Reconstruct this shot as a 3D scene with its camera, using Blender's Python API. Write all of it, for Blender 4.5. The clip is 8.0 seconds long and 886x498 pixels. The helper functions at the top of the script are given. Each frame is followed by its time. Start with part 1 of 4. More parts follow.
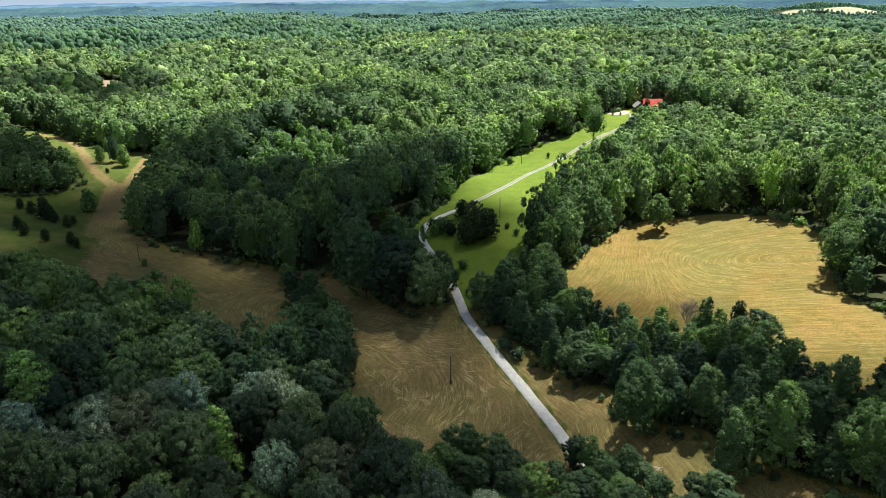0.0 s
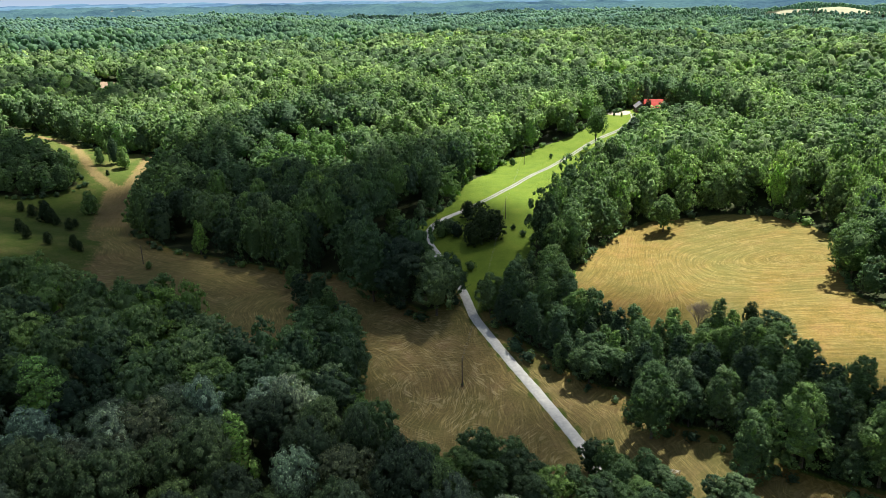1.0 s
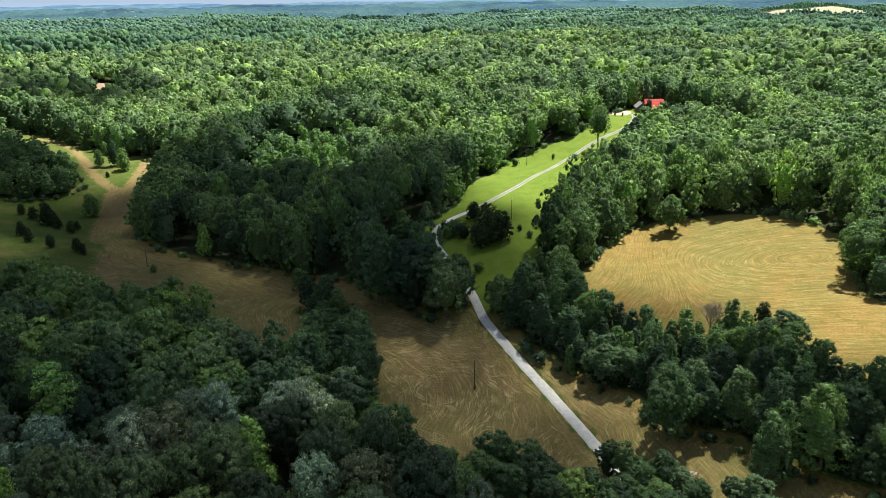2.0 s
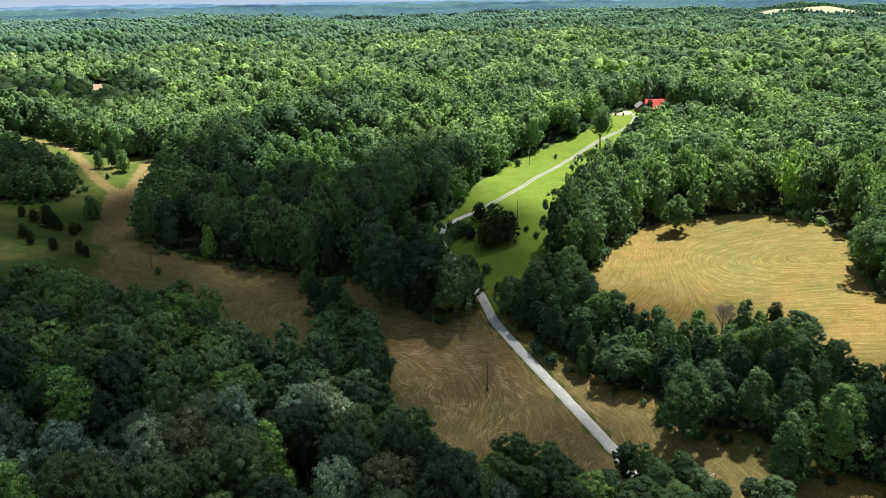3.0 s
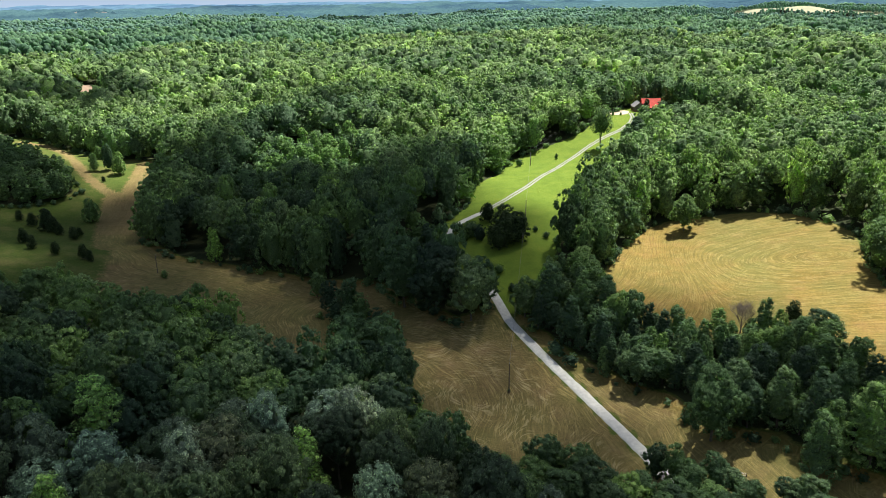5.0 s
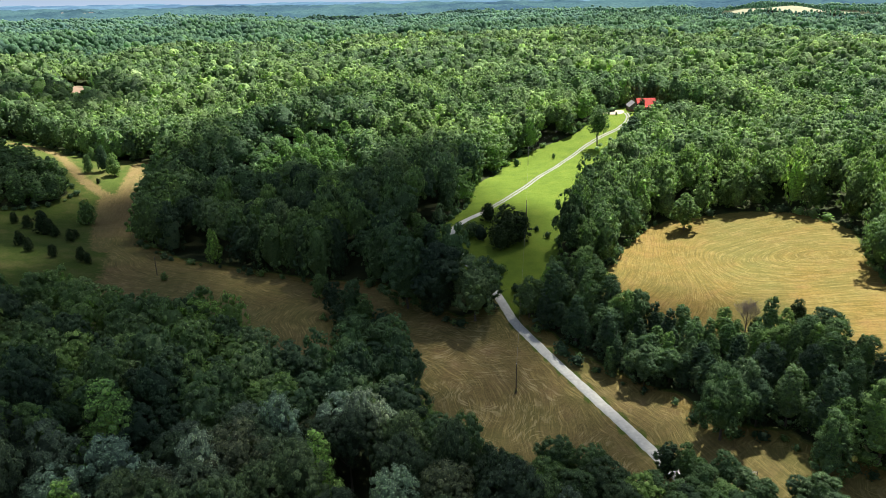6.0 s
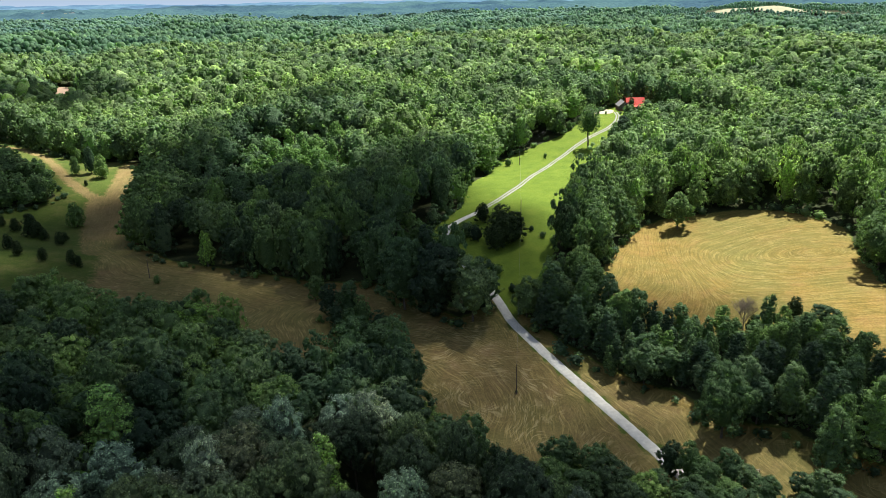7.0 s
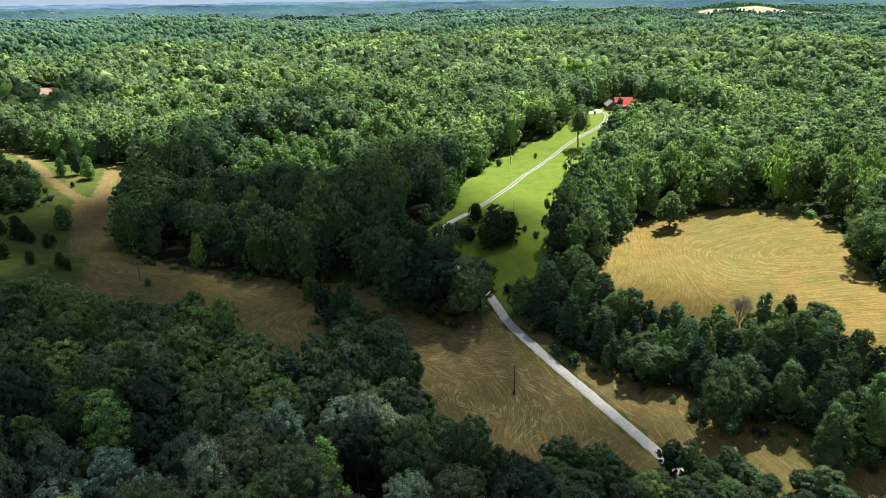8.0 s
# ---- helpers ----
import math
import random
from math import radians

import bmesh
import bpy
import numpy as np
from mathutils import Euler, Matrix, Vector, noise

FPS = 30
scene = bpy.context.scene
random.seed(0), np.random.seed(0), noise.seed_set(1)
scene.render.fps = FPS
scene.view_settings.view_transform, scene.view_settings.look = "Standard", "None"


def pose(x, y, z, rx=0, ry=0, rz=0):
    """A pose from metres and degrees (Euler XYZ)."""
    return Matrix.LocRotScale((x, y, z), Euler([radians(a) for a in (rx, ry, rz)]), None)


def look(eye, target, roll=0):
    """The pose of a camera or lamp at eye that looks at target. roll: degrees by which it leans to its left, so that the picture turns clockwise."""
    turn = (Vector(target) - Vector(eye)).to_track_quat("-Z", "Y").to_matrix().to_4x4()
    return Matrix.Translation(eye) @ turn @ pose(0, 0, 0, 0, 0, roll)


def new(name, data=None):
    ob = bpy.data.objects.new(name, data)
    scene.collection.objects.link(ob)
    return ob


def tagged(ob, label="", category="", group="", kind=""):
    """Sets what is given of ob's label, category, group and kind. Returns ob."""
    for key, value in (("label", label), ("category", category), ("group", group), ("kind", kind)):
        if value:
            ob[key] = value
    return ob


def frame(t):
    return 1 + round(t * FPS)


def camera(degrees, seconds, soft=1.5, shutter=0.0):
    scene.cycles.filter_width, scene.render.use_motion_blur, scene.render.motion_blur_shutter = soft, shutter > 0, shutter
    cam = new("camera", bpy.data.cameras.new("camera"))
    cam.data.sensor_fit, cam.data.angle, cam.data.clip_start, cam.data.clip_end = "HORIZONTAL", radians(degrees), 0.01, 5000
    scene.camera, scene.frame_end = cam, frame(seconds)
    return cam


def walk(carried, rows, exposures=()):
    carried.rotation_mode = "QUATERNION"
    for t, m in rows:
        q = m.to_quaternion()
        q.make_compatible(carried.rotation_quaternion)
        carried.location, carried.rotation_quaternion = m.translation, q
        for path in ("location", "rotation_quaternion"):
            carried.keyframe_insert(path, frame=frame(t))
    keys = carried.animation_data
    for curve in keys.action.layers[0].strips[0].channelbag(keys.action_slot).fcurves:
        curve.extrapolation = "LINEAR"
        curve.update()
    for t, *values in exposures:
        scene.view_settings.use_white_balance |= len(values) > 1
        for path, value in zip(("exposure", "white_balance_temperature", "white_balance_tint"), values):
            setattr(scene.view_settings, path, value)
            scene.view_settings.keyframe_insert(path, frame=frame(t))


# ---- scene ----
cam = camera(63.3, 8.0, soft=0.56)
METRES, EYE, TILT, LEAN, TURN = 37.0, 100.0, -19.2, 0.7, 0.0
ROWS = [
    (0.0, 0.0, 0.0, 0.0, -0.0, 0.0, 0.0),
    (0.5, -0.0596, 0.0166, 0.0065, -0.22, 0.02, 0.13),
    (1.0, -0.1223, 0.033, 0.0126, -0.44, 0.04, 0.25),
    (1.5, -0.1876, 0.0495, 0.0187, -0.69, 0.05, 0.39),
    (3.0, -0.3919, 0.0944, 0.0346, -1.49, 0.06, 0.74),
    (3.5, -0.4593, 0.1075, 0.0394, -1.79, 0.05, 0.85),
    (4.0, -0.5293, 0.1206, 0.0437, -2.13, 0.04, 0.97),
    (4.5, -0.5988, 0.1328, 0.0476, -2.5, 0.04, 1.11),
    (6.0, -0.7873, 0.1694, 0.0588, -3.71, 0.02, 1.56),
    (6.5, -0.839, 0.1828, 0.0627, -4.27, 0.01, 1.77),
    (7.0, -0.8861, 0.1964, 0.0655, -4.88, -0.01, 1.98),
    (7.5, -0.9301, 0.2111, 0.0687, -5.48, -0.03, 2.18),
    (8.0, -0.9704, 0.2252, 0.0725, -6.07, -0.05, 2.32),
]
walk(cam, [(t, pose(0, 0, EYE, TILT, LEAN, TURN) @ pose(METRES * x, METRES * y, METRES * z, 90 + pitch, roll, yaw)) for t, x, y, z, yaw, pitch, roll in ROWS])

# ---- light ----
SUN_EL, SUN_AZ = radians(63), radians(36)
SUN_DIR = Vector((math.sin(SUN_AZ) * math.cos(SUN_EL), math.cos(SUN_AZ) * math.cos(SUN_EL), math.sin(SUN_EL)))
world = bpy.data.worlds.new("sky")
scene.world = world
world.use_nodes = True
wn = world.node_tree.nodes
sky = wn.new("ShaderNodeTexSky")
sky.sky_type, sky.sun_disc = "NISHITA", False
sky.sun_elevation, sky.sun_rotation = SUN_EL, SUN_AZ
sky.air_density, sky.dust_density, sky.ozone_density = 1.0, 0.1, 2.0
wn["Background"].inputs["Strength"].default_value = 0.0212
wl = world.node_tree.links
coords, parts_xyz, veil = wn.new("ShaderNodeTexCoord"), wn.new("ShaderNodeSeparateXYZ"), wn.new("ShaderNodeValToRGB")
wl.new(coords.outputs["Generated"], parts_xyz.inputs[0])
wl.new(parts_xyz.outputs[2], veil.inputs[0])
veil.color_ramp.elements.new(0.08)
for el, (p, c) in zip(veil.color_ramp.elements, ((0.0, (1.15, 1.55, 2.15)), (0.08, (0.48, 0.60, 0.82)), (0.95, (0.92, 1.07, 1.45)))):
    el.position, el.color = p, (*c, 1)
bright = wn.new("ShaderNodeVectorMath")
bright.operation = "SCALE"
bright.inputs["Scale"].default_value = 8.6
wl.new(veil.outputs[0], bright.inputs[0])
haze = wn.new("ShaderNodeMix")            # a thin bright veil of cloud, strongest overhead
haze.data_type = "RGBA"
haze.inputs[0].default_value = 0.8
wl.new(bright.outputs[0], haze.inputs[7])
world.node_tree.links.new(sky.outputs[0], haze.inputs[6])
world.node_tree.links.new(haze.outputs[2], wn["Background"].inputs[0])
sun_data = bpy.data.lights.new("sun", "SUN")
sun_data.energy, sun_data.angle, sun_data.color = 5.0, radians(0.9), (1.0, 0.975, 0.93)
sun = new("sun", sun_data)
sun.matrix_world = look(SUN_DIR * 100, (0, 0, 0))
scene.view_settings.exposure = 1.26

# ---- the lie of the land ----
VALLEY_RELIEF = [(0, 420, 330, -4.3), (-80, 90, 85, 9.1), (115, 235, 75, -8.2), (120, 470, 160, -2.6), (30, 330, 90, -1.3), (-190, 260, 80, -6.1), (-260, 560, 220, -2.2), (170, 680, 250, 6.1), (-200, 420, 110, -1.5), (60, 140, 60, -17.3), (-20, 190, 70, -9.4), (-90, 300, 90, -15.5), (90, 170, 50, 10.8), (0, 0, 150, -27.0), (20, 260, 45, 9.2), (80, 275, 35, -12.1), (55, 140, 35, 1.3), (-172, 345, 40, -7.4), (45, 425, 45, -13.0), (-175, 275, 35, 4.1)]
RIDGE_RELIEF = [(85, 160, 30, 6.2), (110, 270, 35, 9.0), (140, 200, 50, 2.1), (60, 330, 50, 5.8), (100, 360, 45, -4.3), (-60, 455, 60, 3.3), (0, 380, 40, -2.4), (-190, 490, 60, -14.2), (70, 425, 30, 9.9), (130, 455, 35, 5.7), (220, 440, 70, -6.8), (25, 480, 50, 1.6)]
FAR_RELIEF = [(1040, 1990, 150, 33.0), (-1170, 2800, 110, 22.0), (-40, 2350, 330, -14.0), (330, 2500, 260, 12.0)]
CX, CY = -12.0, 0.0          # middle of the flight, in plan


def smooth(a, b, v):
    u = np.clip((np.asarray(v, float) - a) / (b - a), 0, 1)
    return u * u * (3 - 2 * u)


def waves(x, y, wavelength, seed):
    """Gentle rolling relief, about -1 to 1."""
    r = np.random.RandomState(seed)
    total = 0
    for k in range(7):
        a, ph = r.uniform(0, math.pi * 2), r.uniform(0, 6.28)
        w = 2 * math.pi / (wavelength * r.uniform(0.6, 1.7))
        total = total + np.sin((x * math.cos(a) + y * math.sin(a)) * w + ph)
    return total / 3.2


def height(x, y):
    """Ground level: a plateau cut by a small valley, with rolling hills further out."""
    x, y = np.asarray(x, float), np.asarray(y, float)
    z = 32.0 + np.zeros_like(x)
    for hx, hy, hr, amp in VALLEY_RELIEF + RIDGE_RELIEF + FAR_RELIEF:
        z = z + amp * np.exp(-((x - hx) ** 2 + (y - hy) ** 2) / (2 * hr * hr))
    r = np.hypot(x - CX, y - CY)
    z = z + smooth(450, 650, r) * 4.6 * waves(x, y, 190, 8)
    z = z + smooth(520, 1100, r) * (1 - 0.55 * smooth(1300, 2200, r)) * 9 * waves(x, y, 620, 3)
    z = z + smooth(1500, 3000, r) * 4 * waves(x, y, 1100, 5)
    z = z + smooth(1700, 4900, r) * 47
    return z


# clearings, in plan
VALLEY = [(2, 226), (6, 213), (9, 209), (15, 197), (21, 187), (33, 171), (39, 165), (43, 153), (50, 147), (56, 143), (62, 134), (74, 123), (115, 98),
          (110, 80), (70, 92), (40, 98), (20, 108), (4, 116), (-8, 124), (-14, 134), (-18, 143), (-25, 160), (-27, 180), (-30, 206), (-38, 218),
          (-45, 227), (-55, 222), (-50, 208), (-46, 176), (-54, 172), (-67, 188), (-88, 198), (-95, 210), (-110, 222)] + [(-122, 219), (-138, 215),
          (-165, 215), (-235, 235), (-260, 290), (-235, 330), (-214, 337), (-206, 341), (-194, 354), (-190, 370), (-192, 376), (-211, 393),
          (-234, 410), (-254, 420), (-275, 440), (-290, 470), (-269, 484), (-230, 453), (-214, 446), (-196, 437), (-162, 426), (-158, 399),
          (-154, 371), (-147, 342), (-138, 299), (-119, 279), (-95, 269), (-72, 257), (-60, 249), (-40, 243), (-28, 230), (-12, 211), (-1, 214)]
LAWN = [(-3, 226), (-12, 250), (-16, 272), (-11, 286), (0, 302), (9, 342), (21, 360), (33, 397), (52, 407), (70, 414), (82, 425), (98, 459),
        (106, 463), (114, 468), (120, 480), (142, 482), (152, 470), (149, 456), (124, 446), (115, 434), (106, 412), (95, 384), (77, 345),
        (61, 318), (47, 292), (32, 262), (26, 240), (17, 226), (12, 213), (6, 215)]
KNOLL = [(33, 215), (38, 225), (45, 240), (57, 258), (70, 275), (81, 281), (94, 279), (109, 274), (122, 264), (130, 252), (133, 240), (126, 223),
         (120, 207), (116, 194), (120, 180), (113, 160), (101, 147), (93, 146), (86, 154), (83, 164), (79, 172), (72, 177), (62, 183), (53, 191), (43, 200), (36, 207)]
FAR_FIELD = [(846, 1982), (870, 1910), (913, 1914), (971, 1857), (1067, 1828), (1144, 1760), (1168, 1789), (1106, 1886), (1019, 1943), (923, 1996)]
FAR_CLEARING = [(-306, 680), (-318, 679), (-334, 700), (-333, 714), (-322, 717), (-312, 712), (-309, 702)]
FAR_VILLAGE = [(-1250, 2720), (-1140, 2700), (-1060, 2760), (-1100, 2820), (-1220, 2830), (-1280, 2780)]
TRACKS = [([(-146, 292), (-151, 305), (-158, 324), (-166, 350), (-171, 366)], 7.8),
          ([(-171, 366), (-184, 379), (-199, 396), (-213, 420), (-230, 446), (-245, 460), (-266, 469)], 2.9),
          ([(-168, 362), (-170, 376), (-171, 390), (-173, 404), (-177, 424)], 3.4)]

ROAD = [(40, 112), (35, 127), (30.5, 143), (28.5, 150), (24, 164), (19, 178), (11, 198), (6, 210), (3, 225), (-3, 243), (-9, 262), (-9.5, 272), (-7, 281), (-2, 286), (6, 292)]
DRIVE = [(6, 292), (17, 305), (30, 324), (42, 347), (59, 376), (75, 396), (86, 407), (101, 420), (110, 432), (116, 446), (118, 458)]


def edge_distance(poly, x, y):
    """Metres to the outline of poly: positive inside it."""
    x, y = np.asarray(x, float), np.asarray(y, float)
    best, inside = np.full(x.shape, 1e9), np.zeros(x.shape, bool)
    for (ax, ay), (bx, by) in zip(poly, poly[1:] + poly[:1]):
        dx, dy = bx - ax, by - ay
        u = np.clip(((x - ax) * dx + (y - ay) * dy) / (dx * dx + dy * dy), 0, 1)
        best = np.minimum(best, np.hypot(x - ax - u * dx, y - ay - u * dy))
        with np.errstate(divide="ignore", invalid="ignore"):
            inside ^= ((ay > y) != (by > y)) & (x < (bx - ax) * (y - ay) / (by - ay if by != ay else 1e-9) + ax)
    return np.where(inside, best, -best)


def line_distance(line, x, y):
    best = np.full(np.shape(x), 1e9)
    for (ax, ay), (bx, by) in zip(line, line[1:]):
        dx, dy = bx - ax, by - ay
        u = np.clip(((x - ax) * dx + (y - ay) * dy) / (dx * dx + dy * dy), 0, 1)
        best = np.minimum(best, np.hypot(x - ax - u * dx, y - ay - u * dy))
    return best


def open_ground(x, y):
    """Metres into the nearest clearing; negative in the woods."""
    d = np.maximum(edge_distance(VALLEY, x, y), np.maximum(edge_distance(LAWN, x, y), edge_distance(KNOLL, x, y)))
    d = np.maximum(d, edge_distance(FAR_CLEARING, x, y))
    d = np.maximum(d, edge_distance(FAR_FIELD, x, y))
    d = np.maximum(d, edge_distance(FAR_VILLAGE, x, y))
    return d


# ---- materials ----
def material(name):
    m = bpy.data.materials.new(name)
    m.use_nodes = True
    nt = m.node_tree
    return m, nt, nt.nodes["Principled BSDF"]


def node(nt, kind, **values):
    n = nt.nodes.new(kind)
    for key, value in values.items():
        n.inputs[key].default_value = value
    return n


def ramp(nt, fac, stops):
    n = nt.nodes.new("ShaderNodeValToRGB")
    e = n.color_ramp.elements
    while len(e) < len(stops):
        e.new(0.5)
    for el, (p, c) in zip(e, stops):
        el.position, el.color = p, (*c, 1)
    nt.links.new(fac, n.inputs[0])
    return n.outputs[0]


def noise_tex(nt, scale, detail=3.0, rough=0.55, vector=None):
    n = node(nt, "ShaderNodeTexNoise", Scale=scale, Detail=detail, Roughness=rough)
    if vector is None:
        g = nt.nodes.new("ShaderNodeNewGeometry")
        vector = g.outputs["Position"]
    nt.links.new(vector, n.inputs["Vector"])
    return n.outputs["Fac"]


def mix(nt, fac, a, b, blend="MIX"):
    n = nt.nodes.new("ShaderNodeMix")
    n.data_type, n.blend_type = "RGBA", blend
    for sock, v in ((n.inputs[0], fac), (n.inputs[6], a), (n.inputs[7], b)):
        if isinstance(v, (int, float)):
            sock.default_value = v
        elif isinstance(v, tuple):
            sock.default_value = (*v, 1)
        else:
            nt.links.new(v, sock)
    return n.outputs[2]


def maths(nt, op, a, b=0.0, c=0.0):
    n = nt.nodes.new("ShaderNodeMath")
    n.operation = op
    for sock, v in zip(n.inputs, (a, b, c)):
        if isinstance(v, (int, float)):
            sock.default_value = v
        else:
            nt.links.new(v, sock)
    return n.outputs[0]


def attribute(nt, name):
    n = nt.nodes.new("ShaderNodeAttribute")
    n.attribute_name = name
    return n.outputs["Fac"]


def bump(nt, bsdf, value, strength, distance):
    n = node(nt, "ShaderNodeBump", Strength=strength, Distance=distance)
    nt.links.new(value, n.inputs["Height"])
    nt.links.new(n.outputs[0], bsdf.inputs["Normal"])


def leaf_material(name, stops, trans=0.36, gloss=0.07, spread=0.25, grain=1.1, depth=0.4, relief=0.8, cool=1.0, gain=1.0, warm=1.0):
    """Foliage: tint by tree, then by leaf clump, with gap shade painted between tufts (depth)."""
    m, nt, b = material(name)
    info = nt.nodes.new("ShaderNodeObjectInfo")
    tint = maths(nt, "FRACT", maths(nt, "ADD", attribute(nt, "tint"), info.outputs["Random"]))
    col = ramp(nt, tint, [(p, (c[0] * gain * warm, c[1] * gain, c[2] * gain * cool)) for p, c in stops])
    g = nt.nodes.new("ShaderNodeNewGeometry")
    leaf = ramp(nt, g.outputs["Random Per Island"], [(0.0, (1 - spread,) * 3), (0.5, (0.95, 0.95, 0.95)), (0.8, (1 + 0.5 * spread, 1 + 0.45 * spread, 1 + 0.4 * spread)),
                                                     (1.0, (1 + 2.6 * spread, 1 + 2.1 * spread, 1 + 2.0 * spread))])
    col = mix(nt, 1.0, col, leaf, "MULTIPLY")
    wide = noise_tex(nt, 0.012, 3.0)
    col = mix(nt, 1.0, col, ramp(nt, wide, [(0.35, (0.70, 0.76, 0.80)), (0.65, (1.22, 1.16, 0.95))]), "MULTIPLY")
    nt.links.new(col, b.inputs["Base Color"])
    b.inputs["Roughness"].default_value = 0.6
    b.inputs["Specular IOR Level"].default_value = gloss
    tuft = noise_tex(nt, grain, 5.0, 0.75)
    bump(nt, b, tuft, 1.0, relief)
    # gap shade put into the colour: bump hollows darker, tuft tips lighter
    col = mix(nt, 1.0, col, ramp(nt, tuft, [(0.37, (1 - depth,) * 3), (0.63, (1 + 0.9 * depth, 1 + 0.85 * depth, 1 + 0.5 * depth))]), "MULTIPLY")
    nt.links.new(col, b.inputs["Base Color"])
    t = nt.nodes.new("ShaderNodeBsdfTranslucent")
    nt.links.new(mix(nt, 1.0, col, (1.25, 1.50, 0.70), "MULTIPLY"), t.inputs["Color"])
    ms = nt.nodes.new("ShaderNodeMixShader")
    ms.inputs[0].default_value = trans
    nt.links.new(b.outputs[0], ms.inputs[1])
    nt.links.new(t.outputs[0], ms.inputs[2])
    nt.links.new(ms.outputs[0], nt.nodes["Material Output"].inputs["Surface"])
    return m


# greyed leaf copy for the near wood: its shade tint is in the colour
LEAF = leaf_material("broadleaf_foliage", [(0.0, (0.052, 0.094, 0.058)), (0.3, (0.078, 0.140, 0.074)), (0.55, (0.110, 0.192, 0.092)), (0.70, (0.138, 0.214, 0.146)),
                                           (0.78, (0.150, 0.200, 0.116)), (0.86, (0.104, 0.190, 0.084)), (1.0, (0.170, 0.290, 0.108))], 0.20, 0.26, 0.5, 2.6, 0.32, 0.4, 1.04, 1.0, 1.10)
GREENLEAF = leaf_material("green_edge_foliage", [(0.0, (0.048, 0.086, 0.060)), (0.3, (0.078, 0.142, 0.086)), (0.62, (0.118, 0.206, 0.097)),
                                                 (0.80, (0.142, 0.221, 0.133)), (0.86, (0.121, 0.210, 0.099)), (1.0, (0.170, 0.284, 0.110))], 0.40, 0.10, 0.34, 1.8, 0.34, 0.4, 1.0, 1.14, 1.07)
# brighter leaf copy for woods in full sun: sunlight put into the colour
MIDLEAF = leaf_material("sunlit_canopy_foliage", [(0.0, (0.096, 0.165, 0.081)), (0.3, (0.114, 0.198, 0.089)), (0.62, (0.139, 0.236, 0.097)),
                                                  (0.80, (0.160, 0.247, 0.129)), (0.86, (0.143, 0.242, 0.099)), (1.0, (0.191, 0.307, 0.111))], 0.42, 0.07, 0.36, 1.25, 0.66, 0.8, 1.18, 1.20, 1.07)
# bluer, flatter leaf copies for far rings: distance haze painted into the colour
FARLEAF = leaf_material("haze_tinted_far_foliage", [(0.0, (0.076, 0.146, 0.080)), (0.4, (0.094, 0.182, 0.091)), (0.8, (0.116, 0.214, 0.099)), (1.0, (0.137, 0.246, 0.106))], 0.41, 0.06, 0.22, 0.6, 0.45, 0.7, 1.35, 1.12)
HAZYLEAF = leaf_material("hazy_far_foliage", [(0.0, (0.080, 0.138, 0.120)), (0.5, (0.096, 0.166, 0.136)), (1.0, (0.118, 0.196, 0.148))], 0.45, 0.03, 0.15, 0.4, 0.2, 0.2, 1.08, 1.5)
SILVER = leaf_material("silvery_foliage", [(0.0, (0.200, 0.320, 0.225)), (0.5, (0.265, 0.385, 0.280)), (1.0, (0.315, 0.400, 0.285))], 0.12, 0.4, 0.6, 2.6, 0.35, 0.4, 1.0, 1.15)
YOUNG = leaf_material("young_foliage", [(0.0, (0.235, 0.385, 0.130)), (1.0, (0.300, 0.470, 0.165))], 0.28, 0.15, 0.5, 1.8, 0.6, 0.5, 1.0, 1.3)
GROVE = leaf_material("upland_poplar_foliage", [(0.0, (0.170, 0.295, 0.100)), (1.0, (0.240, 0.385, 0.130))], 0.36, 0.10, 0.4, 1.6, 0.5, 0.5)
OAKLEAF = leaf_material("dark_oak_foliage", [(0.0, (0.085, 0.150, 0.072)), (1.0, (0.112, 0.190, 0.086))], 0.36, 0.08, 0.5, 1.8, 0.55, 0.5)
PLUM = leaf_material("plum_foliage", [(0.0, (0.050, 0.018, 0.016)), (1.0, (0.085, 0.030, 0.024))], 0.25)
CEDAR = leaf_material("cedar_foliage", [(0.0, (0.036, 0.062, 0.030)), (1.0, (0.056, 0.088, 0.038))], 0.15)


def plain(name, stops, scale, rough=0.85, relief=0.3, dist=0.05, metal=0.0, gloss=0.3):
    m, nt, b = material(name)
    n1 = noise_tex(nt, scale, 5.0)
    col = ramp(nt, n1, stops)
    col = mix(nt, 1.0, col, ramp(nt, noise_tex(nt, scale * 0.13, 3.0), [(0.3, (0.85, 0.85, 0.85)), (0.7, (1.1, 1.08, 1.05))]), "MULTIPLY")
    nt.links.new(col, b.inputs["Base Color"])
    b.inputs["Roughness"].default_value, b.inputs["Metallic"].default_value = rough, metal
    b.inputs["Specular IOR Level"].default_value = gloss
    bump(nt, b, n1, relief, dist)
    return m


BARK = plain("bark", [(0.3, (0.09, 0.075, 0.06)), (0.7, (0.17, 0.145, 0.12))], 3.0)
DRIVEGRAVEL = plain("worn_drive_gravel", [(0.3, (0.19, 0.19, 0.165)), (0.6, (0.25, 0.25, 0.22)), (0.8, (0.30, 0.30, 0.265))], 1.1)
GRAVEL = plain("pale_gravel", [(0.3, (0.46, 0.45, 0.40)), (0.6, (0.57, 0.56, 0.50)), (0.8, (0.66, 0.65, 0.58))], 1.1)
TANGRAVEL = plain("tan_gravel", [(0.3, (0.34, 0.27, 0.20)), (0.7, (0.46, 0.38, 0.30))], 1.1)
DEADWOOD = plain("grey_dead_wood", [(0.3, (0.23, 0.185, 0.15)), (0.7, (0.33, 0.275, 0.23))], 3.0)
POLEWOOD = plain("weathered_pole_wood", [(0.3, (0.10, 0.08, 0.065)), (0.7, (0.17, 0.14, 0.115))], 4.0)
